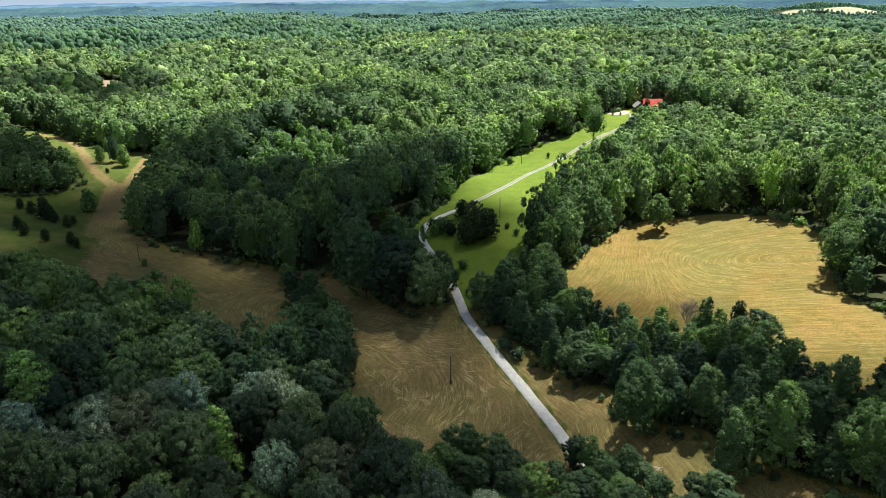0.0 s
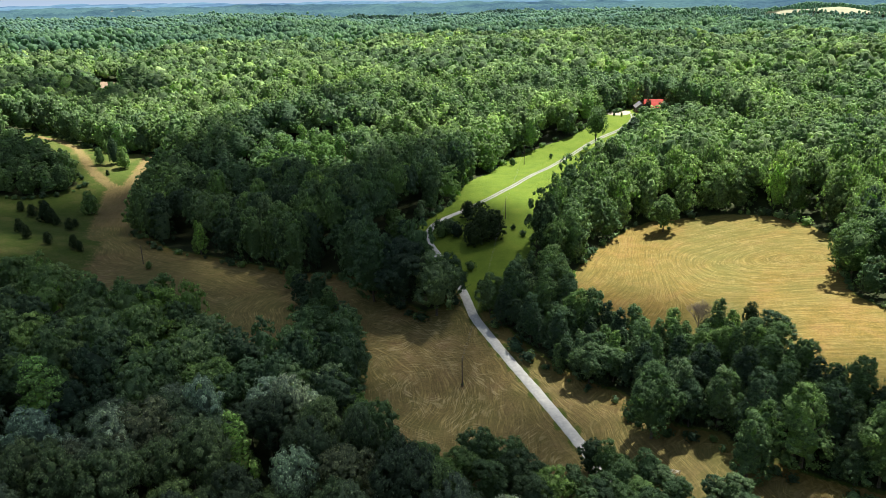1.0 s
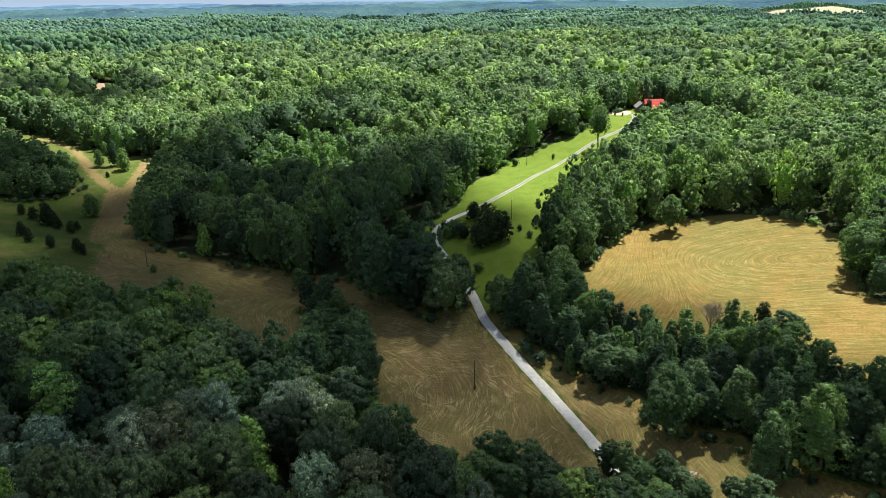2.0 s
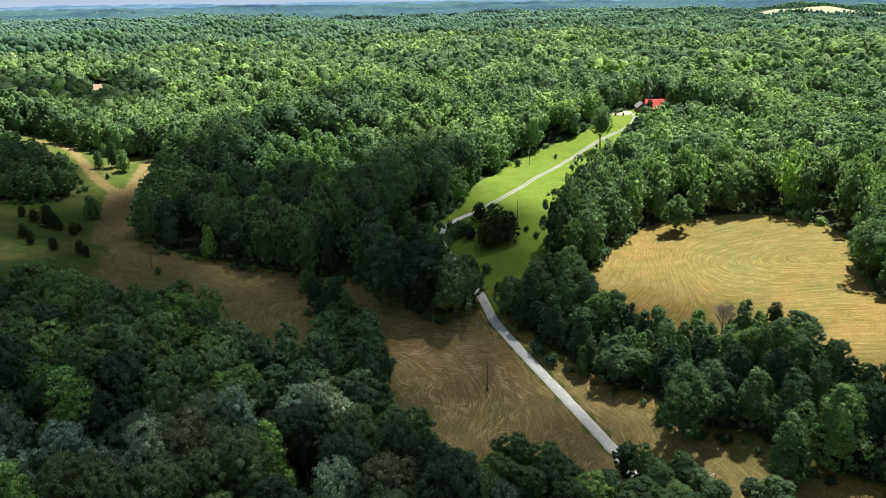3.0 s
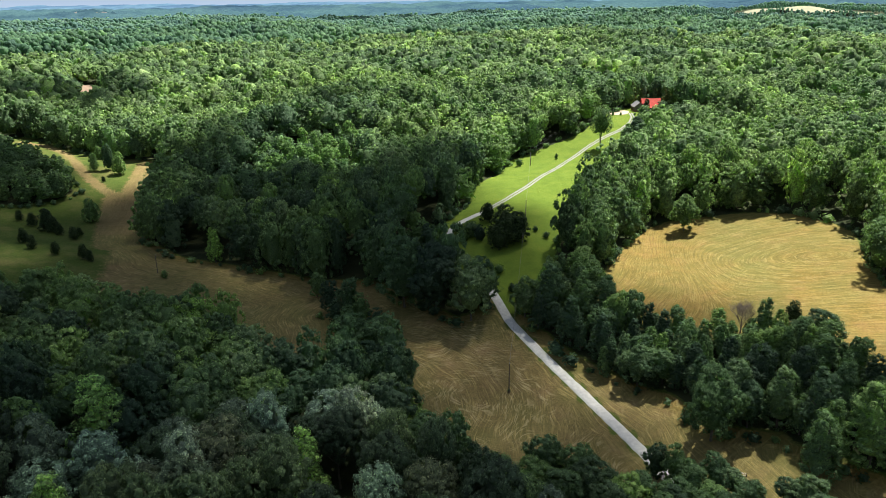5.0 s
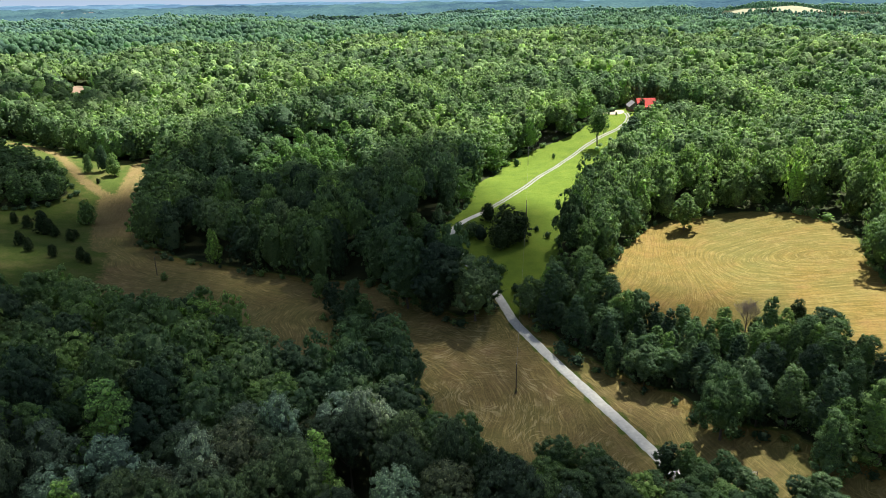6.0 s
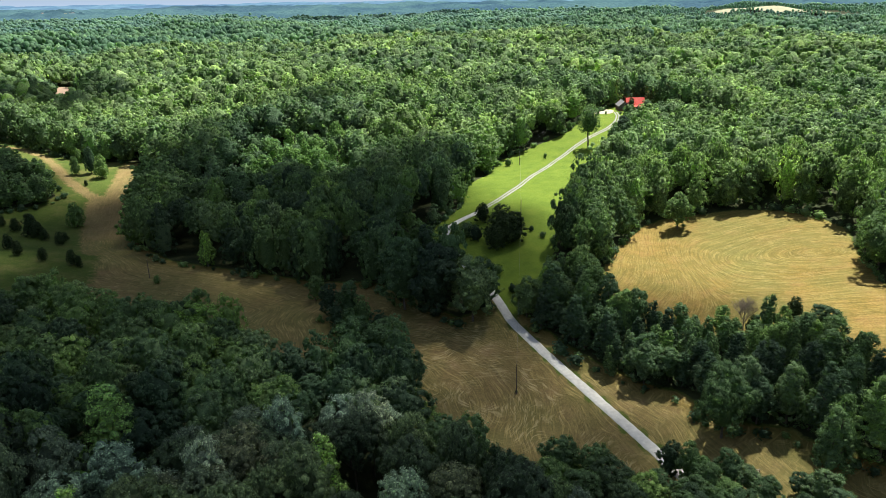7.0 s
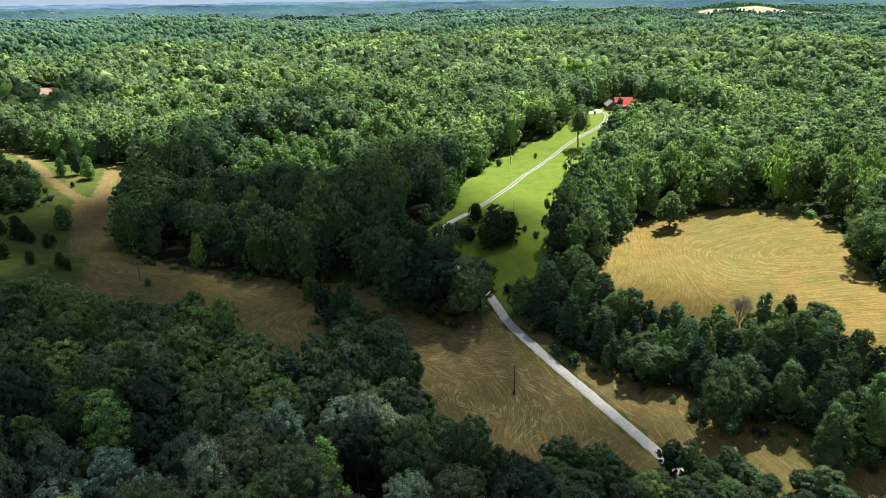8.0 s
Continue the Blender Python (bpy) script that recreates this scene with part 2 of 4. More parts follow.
WIRE = plain("dull_wire", [(0.3, (0.10, 0.10, 0.10)), (0.7, (0.2, 0.2, 0.2))], 2.0, 0.5)
REDROOF = plain("red_metal_roofing", [(0.3, (0.44, 0.036, 0.020)), (0.7, (0.52, 0.052, 0.028))], 0.8, 0.6, 0.05, gloss=0.15)
BRICK = plain("brown_brick", [(0.3, (0.16, 0.085, 0.065)), (0.7, (0.27, 0.16, 0.125))], 2.5)
SHINGLE = plain("grey_roof_shingles", [(0.3, (0.13, 0.125, 0.12)), (0.7, (0.20, 0.19, 0.185))], 2.0)
SIDING = plain("grey_siding", [(0.3, (0.13, 0.12, 0.11)), (0.7, (0.19, 0.175, 0.16))], 1.5)
DARKGLASS = plain("dark_window_glass", [(0.3, (0.02, 0.025, 0.03)), (0.7, (0.04, 0.045, 0.05))], 1.0, 0.08, 0.0)
WHITEPAINT = plain("white_painted_wood", [(0.3, (0.70, 0.70, 0.68)), (0.7, (0.80, 0.80, 0.78))], 2.0, 0.6)
STRAW = plain("far_stubble", [(0.3, (0.22, 0.22, 0.135)), (0.7, (0.29, 0.28, 0.17))], 0.05, 0.95)
BARESOIL = plain("bare_reddish_soil", [(0.3, (0.17, 0.115, 0.075)), (0.7, (0.24, 0.17, 0.115))], 0.15, 0.95)
CLOUD = plain("cloud_white", [(0.3, (0.85, 0.85, 0.86)), (0.7, (0.92, 0.92, 0.92))], 0.01, 1.0)
ct = CLOUD.node_tree                       # thin enough to let some sun through
thin, veil_mix = ct.nodes.new("ShaderNodeBsdfTransparent"), ct.nodes.new("ShaderNodeMixShader")
veil_mix.inputs[0].default_value = 0.33
ct.links.new(thin.outputs[0], veil_mix.inputs[1])
ct.links.new(ct.nodes["Principled BSDF"].outputs[0], veil_mix.inputs[2])
ct.links.new(veil_mix.outputs[0], ct.nodes["Material Output"].inputs["Surface"])


def ground_material():
    m, nt, b = material("turf_and_soil")
    hay, lawn, meadow, ring, worn = (attribute(nt, k) for k in ("hay", "lawn", "meadow", "ring", "worn"))
    fine, mid, wide = noise_tex(nt, 1.6, 5.0, 0.65), noise_tex(nt, 0.16, 4.0, 0.6), noise_tex(nt, 0.03, 3.0)
    floor = ramp(nt, mid, [(0.3, (0.020, 0.030, 0.012)), (0.7, (0.050, 0.055, 0.022))])
    # mown hay: stubble with paler strands that follow the edge of the field
    g = nt.nodes.new("ShaderNodeNewGeometry")
    sep = nt.nodes.new("ShaderNodeSeparateXYZ")
    nt.links.new(g.outputs["Position"], sep.inputs[0])
    wob = noise_tex(nt, 0.03, 1.0)
    swirl = attribute(nt, "swirl")
    across = maths(nt, "ADD", ring, maths(nt, "MULTIPLY", wob, maths(nt, "ADD", 9.0, maths(nt, "MULTIPLY", swirl, 7.0))))
    across = maths(nt, "ADD", across, maths(nt, "MULTIPLY", maths(nt, "MULTIPLY", noise_tex(nt, 0.085, 1.0), swirl), 3.0))

    def strands(fine_scale, long_scale):
        c = nt.nodes.new("ShaderNodeCombineXYZ")
        for k, v, m in ((0, across, fine_scale), (1, sep.outputs[0], long_scale), (2, sep.outputs[1], long_scale)):
            nt.links.new(maths(nt, "MULTIPLY", v, m), c.inputs[k])
        return noise_tex(nt, 1.0, 3.0, 0.6, c.outputs[0])

    def swath(v, fine_scale, long_scale):
        c = nt.nodes.new("ShaderNodeCombineXYZ")
        for k, u, f in ((0, v, fine_scale), (1, sep.outputs[0], long_scale), (2, sep.outputs[1], long_scale)):
            nt.links.new(maths(nt, "MULTIPLY", u, f), c.inputs[k])
        return noise_tex(nt, 1.0, 2.0, 0.55, c.outputs[0])
    whorl = maths(nt, "ADD", attribute(nt, "whorl"), maths(nt, "MULTIPLY", noise_tex(nt, 0.055, 1.5), 20.0))
    curls = ramp(nt, swath(whorl, 2.8, 0.24), [(0.52, (0, 0, 0)), (0.62, (1, 1, 1))])
    curls = maths(nt, "MULTIPLY", curls, maths(nt, "MULTIPLY", maths(nt, "MULTIPLY_ADD", attribute(nt, "rows"), -1.1, 1.25), ramp(nt, noise_tex(nt, 0.11, 3.0, 0.6), [(0.40, (0.08, 0.08, 0.08)), (0.58, (1, 1, 1))])))
    wave = maths(nt, "SINE", maths(nt, "ADD", maths(nt, "MULTIPLY", ring, attribute(nt, "pitch")), maths(nt, "MULTIPLY", noise_tex(nt, 0.06, 4.0, 0.6), 15.0)))
    rows = ramp(nt, maths(nt, "MULTIPLY_ADD", wave, 0.5, 0.5), [(0.15, (0.91, 0.93, 0.91)), (0.8, (1.07, 1.06, 1.04))])
    broken = ramp(nt, noise_tex(nt, 0.22, 4.0, 0.7), [(0.36, (0.1, 0.1, 0.1)), (0.60, (1, 1, 1))])
    fleck = maths(nt, "MULTIPLY", ramp(nt, strands(2.9, 0.16), [(0.50, (0, 0, 0)), (0.63, (1, 1, 1))]), broken)
    gaps = ramp(nt, strands(1.2, 0.07), [(0.36, (0.82, 0.82, 0.80)), (0.56, (1.04, 1.04, 1.04))])
    stub = ramp(nt, mid, [(0.25, (0.120, 0.094, 0.022)), (0.5, (0.170, 0.120, 0.032)), (0.75, (0.215, 0.134, 0.047))])
    stub = mix(nt, maths(nt, "MULTIPLY", swirl, 0.6), stub, ramp(nt, mid, [(0.25, (0.136, 0.111, 0.050)), (0.5, (0.174, 0.131, 0.062)), (0.75, (0.218, 0.152, 0.086))]))
    stub = mix(nt, 1.0, stub, ramp(nt, fine, [(0.3, (0.72, 0.74, 0.70)), (0.7, (1.22, 1.2, 1.15))]), "MULTIPLY")
    stub = mix(nt, ramp(nt, wide, [(0.42, (0, 0, 0)), (0.68, (0.55, 0.55, 0.55))]), stub, (0.120, 0.128, 0.036))
    stub = mix(nt, 1.0, stub, gaps, "MULTIPLY")
    trodden = ramp(nt, noise_tex(nt, 0.045, 4.0, 0.65), [(0.40, (0.15, 0.15, 0.15)), (0.56, (1, 1, 1))])
    stub = mix(nt, maths(nt, "MULTIPLY", attribute(nt, "rows"), trodden), stub, mix(nt, 1.0, stub, rows, "MULTIPLY"))
    regrowth = ramp(nt, noise_tex(nt, 0.028, 5.0, 0.65), [(0.48, (0, 0, 0)), (0.66, (0.5, 0.5, 0.5))])
    stub = mix(nt, regrowth, stub, (0.108, 0.112, 0.030))
    stub = mix(nt, maths(nt, "MULTIPLY", fleck, maths(nt, "ADD", 0.40, maths(nt, "MULTIPLY", swirl, 0.30))), stub, (0.36, 0.275, 0.100))
    stub = mix(nt, maths(nt, "MULTIPLY", curls, 0.55), stub, (0.46, 0.37, 0.185))
    turf = ramp(nt, mid, [(0.25, (0.084, 0.132, 0.016)), (0.5, (0.110, 0.163, 0.019)), (0.8, (0.145, 0.187, 0.025))])
    turf = mix(nt, 1.0, turf, ramp(nt, fine, [(0.3, (0.85, 0.87, 0.85)), (0.7, (1.12, 1.1, 1.1))]), "MULTIPLY")
    rough_grass = ramp(nt, mid, [(0.25, (0.048, 0.079, 0.014)), (0.5, (0.069, 0.099, 0.018)), (0.8, (0.106, 0.116, 0.032))])
    rough_grass = mix(nt, ramp(nt, noise_tex(nt, 0.055, 4.0, 0.65), [(0.50, (0, 0, 0)), (0.66, (0.7, 0.7, 0.7))]), rough_grass, (0.150, 0.136, 0.046))
    rough_grass = mix(nt, 1.0, rough_grass, ramp(nt, fine, [(0.3, (0.7, 0.72, 0.7)), (0.7, (1.2, 1.18, 1.1))]), "MULTIPLY")

    def ragged(v):
        return ramp(nt, maths(nt, "ADD", v, maths(nt, "MULTIPLY", maths(nt, "SUBTRACT", noise_tex(nt, 0.4, 4.0, 0.65), 0.5), 0.7)),
                    [(0.42, (0, 0, 0)), (0.58, (1, 1, 1))])
    col = mix(nt, ragged(meadow), floor, rough_grass)
    col = mix(nt, ragged(lawn), col, turf)
    col = mix(nt, ragged(hay), col, stub)
    soil = ramp(nt, fine, [(0.3, (0.120, 0.098, 0.036)), (0.5, (0.190, 0.138, 0.058)), (0.7, (0.270, 0.190, 0.088))])
    col = mix(nt, maths(nt, "MULTIPLY", maths(nt, "MULTIPLY", ragged(worn), broken), 0.75), col, soil)
    nt.links.new(col, b.inputs["Base Color"])
    b.inputs["Roughness"].default_value = 0.95
    b.inputs["Specular IOR Level"].default_value = 0.1
    bump(nt, b, maths(nt, "ADD", fine, maths(nt, "ADD", maths(nt, "MULTIPLY", fleck, 0.8), curls)), 0.5, 0.25)
    return m


GROUND = ground_material()
# blue in these base colours is painted haze; patchy_glow adds emission
FARHILL = plain("distant_hills_haze_glow", [(0.3, (0.014, 0.028, 0.026)), (0.7, (0.026, 0.046, 0.040))], 0.006, 1.0, 0.0, gloss=0.0)
FARTHEST = plain("farthest_hills_haze_glow", [(0.3, (0.020, 0.036, 0.050)), (0.7, (0.032, 0.052, 0.068))], 0.004, 1.0, 0.0, gloss=0.0)
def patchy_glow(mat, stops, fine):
    """Painted airlight of far hills, given off as emission, with woods and cloud shade in its colour."""
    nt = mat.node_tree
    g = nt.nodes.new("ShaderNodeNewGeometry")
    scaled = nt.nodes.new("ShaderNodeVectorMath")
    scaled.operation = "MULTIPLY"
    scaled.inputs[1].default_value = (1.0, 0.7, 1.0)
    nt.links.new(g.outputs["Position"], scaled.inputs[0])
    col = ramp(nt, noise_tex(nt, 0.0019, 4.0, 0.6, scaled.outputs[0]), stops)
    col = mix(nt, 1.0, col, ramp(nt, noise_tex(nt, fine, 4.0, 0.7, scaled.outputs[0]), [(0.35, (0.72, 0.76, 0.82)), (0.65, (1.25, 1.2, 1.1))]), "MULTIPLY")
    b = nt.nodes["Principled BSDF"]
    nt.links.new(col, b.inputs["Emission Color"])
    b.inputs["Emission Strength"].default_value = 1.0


# darkest stop paints cloud shade, the paler stops paint haze
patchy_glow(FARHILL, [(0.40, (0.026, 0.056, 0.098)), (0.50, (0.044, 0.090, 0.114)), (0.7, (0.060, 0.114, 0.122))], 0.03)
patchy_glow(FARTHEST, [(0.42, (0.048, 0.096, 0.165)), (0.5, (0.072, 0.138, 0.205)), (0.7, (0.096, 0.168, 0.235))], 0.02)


# ---- mesh helpers ----
def link_mesh(name, verts, faces, mat, parent=None, label="", smooth_faces=False):
    me = bpy.data.meshes.new(name)
    verts, faces = np.asarray(verts, np.float32), np.asarray(faces, np.int32)
    n, k = faces.shape
    me.vertices.add(len(verts))
    me.vertices.foreach_set("co", verts.ravel())
    me.loops.add(n * k)
    me.loops.foreach_set("vertex_index", faces.ravel())
    me.polygons.add(n)
    me.polygons.foreach_set("loop_start", np.arange(0, n * k, k, dtype=np.int32))
    me.polygons.foreach_set("use_smooth", np.full(n, smooth_faces))
    me.update(calc_edges=True)
    me.materials.append(mat)
    ob = new(name, me)
    if parent:
        ob.parent = parent
    if label:
        tagged(ob, label)
    return ob


def put_attribute(ob, name, values):
    a = ob.data.attributes.new(name, "FLOAT", "POINT")
    a.data.foreach_set("value", np.asarray(values, np.float32))


def part(name, bm, mat, parent=None, label=""):
    me = bpy.data.meshes.new(name)
    bm.to_mesh(me)
    bm.free()
    me.materials.append(mat)
    ob = new(name, me)
    if parent:
        ob.parent = parent
    if label:
        tagged(ob, label)
    return ob


def tube(bm, points, radii, sides=6):
    """A tapered limb along points."""
    rings = []
    for i, p in enumerate(points):
        p = Vector(p)
        a, c = Vector(points[max(i - 1, 0)]), Vector(points[min(i + 1, len(points) - 1)])
        q = (c - a).to_track_quat("Z", "Y")
        rings.append([bm.verts.new(p + q @ Vector((radii[i] * math.cos(6.2832 * k / sides), radii[i] * math.sin(6.2832 * k / sides), 0))) for k in range(sides)])
    for r0, r1 in zip(rings, rings[1:]):
        for k in range(sides):
            bm.faces.new((r0[k], r0[(k + 1) % sides], r1[(k + 1) % sides], r1[k]))
    bm.faces.new(rings[-1])
    bm.faces.new(rings[0][::-1])


def box(bm, x0, y0, z0, x1, y1, z1):
    vs = [bm.verts.new(v) for v in ((x0, y0, z0), (x1, y0, z0), (x1, y1, z0), (x0, y1, z0), (x0, y0, z1), (x1, y0, z1), (x1, y1, z1), (x0, y1, z1))]
    for f in ((3, 2, 1, 0), (4, 5, 6, 7), (0, 1, 5, 4), (1, 2, 6, 5), (2, 3, 7, 6), (3, 0, 4, 7)):
        bm.faces.new([vs[i] for i in f])


# ---- ground: one sheet to the horizon ----
def steps(lo, hi, fine, far):
    mid = list(np.arange(lo, hi + 0.1, fine))
    up, d, v = [], fine, hi
    while v < far:
        d = min(d * 1.25, 160)
        v += d
        up.append(v)
    down, d, v = [], fine, lo
    while v > -far:
        d = min(d * 1.25, 160)
        v -= d
        down.append(v)
    return np.array(down[::-1] + mid + up)


gx, gy = steps(-300, 170, 2.4, 5200), steps(80, 490, 2.4, 5200)
GX, GY = np.meshgrid(gx, gy)
X, Y = GX.ravel(), GY.ravel()
idx = np.arange(X.size).reshape(GX.shape)
quads = np.stack([idx[:-1, :-1], idx[:-1, 1:], idx[1:, 1:], idx[1:, :-1]], -1).reshape(-1, 4)
ground = link_mesh("ground", np.stack([X, Y, height(X, Y)], -1), quads, GROUND, smooth_faces=True)
d_valley, d_lawn, d_knoll = edge_distance(VALLEY, X, Y), edge_distance(LAWN, X, Y), edge_distance(KNOLL, X, Y)
d_track = np.max([w - line_distance(line, X, Y) for line, w in TRACKS], axis=0)
east = X + 138 + 0.25 * (Y - 260)
soft_edge = lambda d, w=4.0: np.clip(0.5 + d / w, 0, 1)
hay_mask = np.maximum(np.minimum(soft_edge(d_valley + 3.5), np.maximum(soft_edge(east, 16), soft_edge(d_track, 11))), soft_edge(d_knoll))
hay_mask = hay_mask * (1 - 0.66 * np.clip((3.6 - line_distance(ROAD[:10], X, Y)) / 1.5, 0, 1))
put_attribute(ground, "hay", hay_mask)
put_attribute(ground, "swirl", smooth(-3, 3, d_valley))
put_attribute(ground, "worn", soft_edge(d_track - 1.0, 3) * smooth(300, 320, Y))
put_attribute(ground, "lawn", soft_edge(d_lawn))
put_attribute(ground, "meadow", np.maximum(soft_edge(d_valley + 4.5), soft_edge(d_knoll + 0.5)))
d_lane = line_distance(ROAD[:10], X, Y)
round_pole = (d_lane > 7) & (X < 24 - 0.36 * (Y - 150))
mow = np.where(X > -28, np.where(round_pole, np.hypot(X + 44, (Y - 166) * 0.9), d_lane), d_valley)                 # the mower's rounds
turn_in = smooth(58, 88, X)
knoll_rows = (1 - turn_in) * (40 + 0.85 * (76 - X) + 0.52 * (Y - 222)) + turn_in * np.hypot((X - 113) * 0.50, Y - 226 + 0.12 * (X - 113))
put_attribute(ground, "ring", np.where(d_knoll > -4, knoll_rows, mow))
put_attribute(ground, "whorl", np.hypot((X + 8) * 0.8, Y - 172))
put_attribute(ground, "pitch", np.where(d_knoll > -4, 2.35, np.where(round_pole, 3.0, 4.6)))
put_attribute(ground, "rows", np.where(d_knoll > -4, 1.0, np.where(round_pole & (X > -28), 0.25, 0.9)))
tagged(ground, "rolling ground with mown hay, lawn and woodland floor", "ground", kind="structure")


def ribbon(name, line, width, label, lift=0.10, mat=GRAVEL):
    """A strip of gravel that follows the ground."""
    pts = []
    for (ax, ay), (bx, by) in zip(line, line[1:]):
        n = max(2, int(math.hypot(bx - ax, by - ay) / 1.5))
        pts += [(ax + (bx - ax) * k / n, ay + (by - ay) * k / n) for k in range(n)]
    pts.append(line[-1])
    p = np.array(pts, float)
    for _ in range(6):
        p[1:-1] = (p[:-2] + 2 * p[1:-1] + p[2:]) / 4
    t = np.gradient(p, axis=0)
    t /= np.linalg.norm(t, axis=1)[:, None]
    nrm = np.stack([-t[:, 1], t[:, 0]], -1)
    rng = np.random.RandomState(len(line))
    v = []
    cols = ((-0.62, -0.3), (-0.5, lift), (-0.2, lift + 0.02), (0.2, lift + 0.02), (0.5, lift), (0.62, -0.3))
    for k, dz in cols:
        w = width * k + (rng.normal(0, 0.06, len(p)) if abs(k) > 0.4 else 0)
        q = p + nrm * np.asarray(w)[..., None] if np.ndim(w) else p + nrm * w
        v.append(np.stack([q[:, 0], q[:, 1], height(q[:, 0], q[:, 1]) + dz], -1))
    v = np.stack(v, 1)
    n, c = v.shape[:2]
    i = np.arange(n * c).reshape(n, c)
    f = np.stack([i[:-1, :-1], i[:-1, 1:], i[1:, 1:], i[1:, :-1]], -1).reshape(-1, 4)
    ob = link_mesh(name, v.reshape(-1, 3), f, mat, smooth_faces=True)
    return tagged(ob, label, "road", kind="structure")


ribbon("road", ROAD, 2.85, "pale gravel lane across the mown valley field")
for side in (-0.8, 0.8):
    shifted = []
    for i, (x, y) in enumerate(DRIVE):
        a, b = DRIVE[max(i - 1, 0)], DRIVE[min(i + 1, len(DRIVE) - 1)]
        l = math.hypot(b[0] - a[0], b[1] - a[1])
        shifted.append((x - side * (b[1] - a[1]) / l, y + side * (b[0] - a[0]) / l))
    ribbon("driveway", shifted, 0.95, "white gravel wheel track climbing the lawn", mat=DRIVEGRAVEL)

# ---- trees ----
def crown_shape(seed, leaves, size, low=0.15, radius=0.25, cone=0.0, tufts=0, lobes=12, grid=(9, 5), core=0.86, rough=0.32, puff=0.05, domes=0, dome_sides=5, lift=0.35, dome_rings=1, dome_size=1.0):
    """Leaf clumps in tufts over a lobed head, for a tree 1 m high. cone: 0 a dome, 1 a point."""
    r = np.random.RandomState(seed)
    lu, la = r.uniform(0.12, 0.95, lobes), r.uniform(0, 6.283, lobes)
    lw = r.uniform(0.75, 1.3, lobes)
    bend = r.uniform(-0.05, 0.05, 2)

    def surface(u, a, k=1.0):
        u, a = np.broadcast_arrays(np.asarray(u, float), np.asarray(a, float))
        dome = np.where(u < 0.38, 0.72 + 0.28 * np.sin(u / 0.38 * 1.5708), np.sqrt(np.clip(1 - ((u - 0.38) / 0.62) ** 2.2, 0, 1)))
        point = np.clip(np.minimum(1.0, 0.55 + 4.5 * u), 0, 1) * np.clip(1 - u, 0, 1) ** 0.72
        base = (1 - cone) * dome + cone * point
        du = (u[..., None] - lu) * (1 - low) / radius
        da = (np.mod(a[..., None] - la + 3.1416, 6.2832) - 3.1416) * np.maximum(base, 0.25)[..., None]
        lump = np.max(np.exp(-(du ** 2 + da ** 2) / (0.34 * lw) ** 2 / 1.6) * lw, axis=-1)
        q = radius * base * (1 - rough * 0.7 + rough * lump * 1.25) * k
        z = low + (1 - low) * (u * (1 - 0.10 * rough) + 0.22 * rough * lump * u * radius / 0.25) 
        z = low + 0.42 * (1 - low) + (z - low - 0.42 * (1 - low)) * k
        return np.stack([q * np.cos(a) + bend[0] * u, q * np.sin(a) + bend[1] * u, np.minimum(z, 1.02)], -1)

    def pick(n):
        u, a = r.uniform(0.0, 1.0, n * 12) ** 0.8, r.uniform(0, 6.283, n * 12)
        e = 0.02
        tu, ta = surface(np.clip(u + e, 0, 1), a) - surface(np.clip(u - e, 0, 1), a), surface(u, a + e) - surface(u, a - e)
        d = np.cross(ta, tu)
        area = np.linalg.norm(d, axis=1)
        ok = r.uniform(size=len(u)) < area / np.percentile(area, 97) * (0.55 + 0.45 * u)
        u, a, d = u[ok][:n], a[ok][:n], d[ok][:n] / (area[ok][:n, None] + 1e-9)
        return surface(u, a), d

    V, F, count = [], [], 0
    if leaves:
        if tufts:
            tp, tn = pick(tufts)
            k = r.randint(0, len(tp), leaves)
            d = r.normal(size=(leaves, 3)) * 0.8 + tn[k] * 0.9 + (0, 0, lift)
            d /= np.linalg.norm(d, axis=1)[:, None]
            tr = puff * r.uniform(0.6, 1.4, len(tp))
            pts, nrm = tp[k] + d * (tr[k] * r.uniform(0.6, 1.15, leaves))[:, None] * (1, 1, 0.8), d + tn[k] * 0.5
        else:
            pts, nrm = pick(leaves)
        n = len(pts)
        nrm = nrm + r.normal(0, 0.30, nrm.shape) + (0, 0, 0.15)
        nrm /= np.linalg.norm(nrm, axis=1)[:, None]
        t = np.cross(nrm, r.normal(size=nrm.shape))
        t /= np.linalg.norm(t, axis=1)[:, None]
        s = np.cross(nrm, t)
        sz = (size * r.uniform(0.6, 1.35, n))[:, None]
        V.append(np.stack([pts + t * sz, pts - t * sz * 0.55 + s * sz * 0.8, pts - t * sz * 0.45 - s * sz * r.uniform(0.6, 1.0, (n, 1))], 1).reshape(-1, 3))
        F.append(np.arange(n * 3).reshape(-1, 3))
        count = n * 3
    if domes:
        # rounded clumps, for trees too far off to show leaves
        tp, tn = (tp[:domes], tn[:domes]) if tufts else pick(domes)
        tn = tn + r.normal(0, 0.2, tn.shape) + (0, 0, 0.35)
        tn /= np.linalg.norm(tn, axis=1)[:, None]
        t = np.cross(tn, r.normal(size=tn.shape))
        t /= np.linalg.norm(t, axis=1)[:, None]
        b2 = np.cross(tn, t)
        pr = (puff * dome_size * r.uniform(0.65, 1.3, len(tp)))[:, None]
        ds = dome_sides
        wob = [r.uniform(0.82, 1.18, (len(tp), 1)) for k in range(ds)]
        spoke = [t * math.cos(6.2832 * k / ds) + b2 * math.sin(6.2832 * k / ds) for k in range(ds)]
        profile = ((1.0, -0.5),) if dome_rings == 1 else ((0.72, 0.42), (1.02, -0.35))
        ring_v = [tp + spoke[k] * pr * wob[k] * q + tn * pr * zq for q, zq in profile for k in range(ds)]
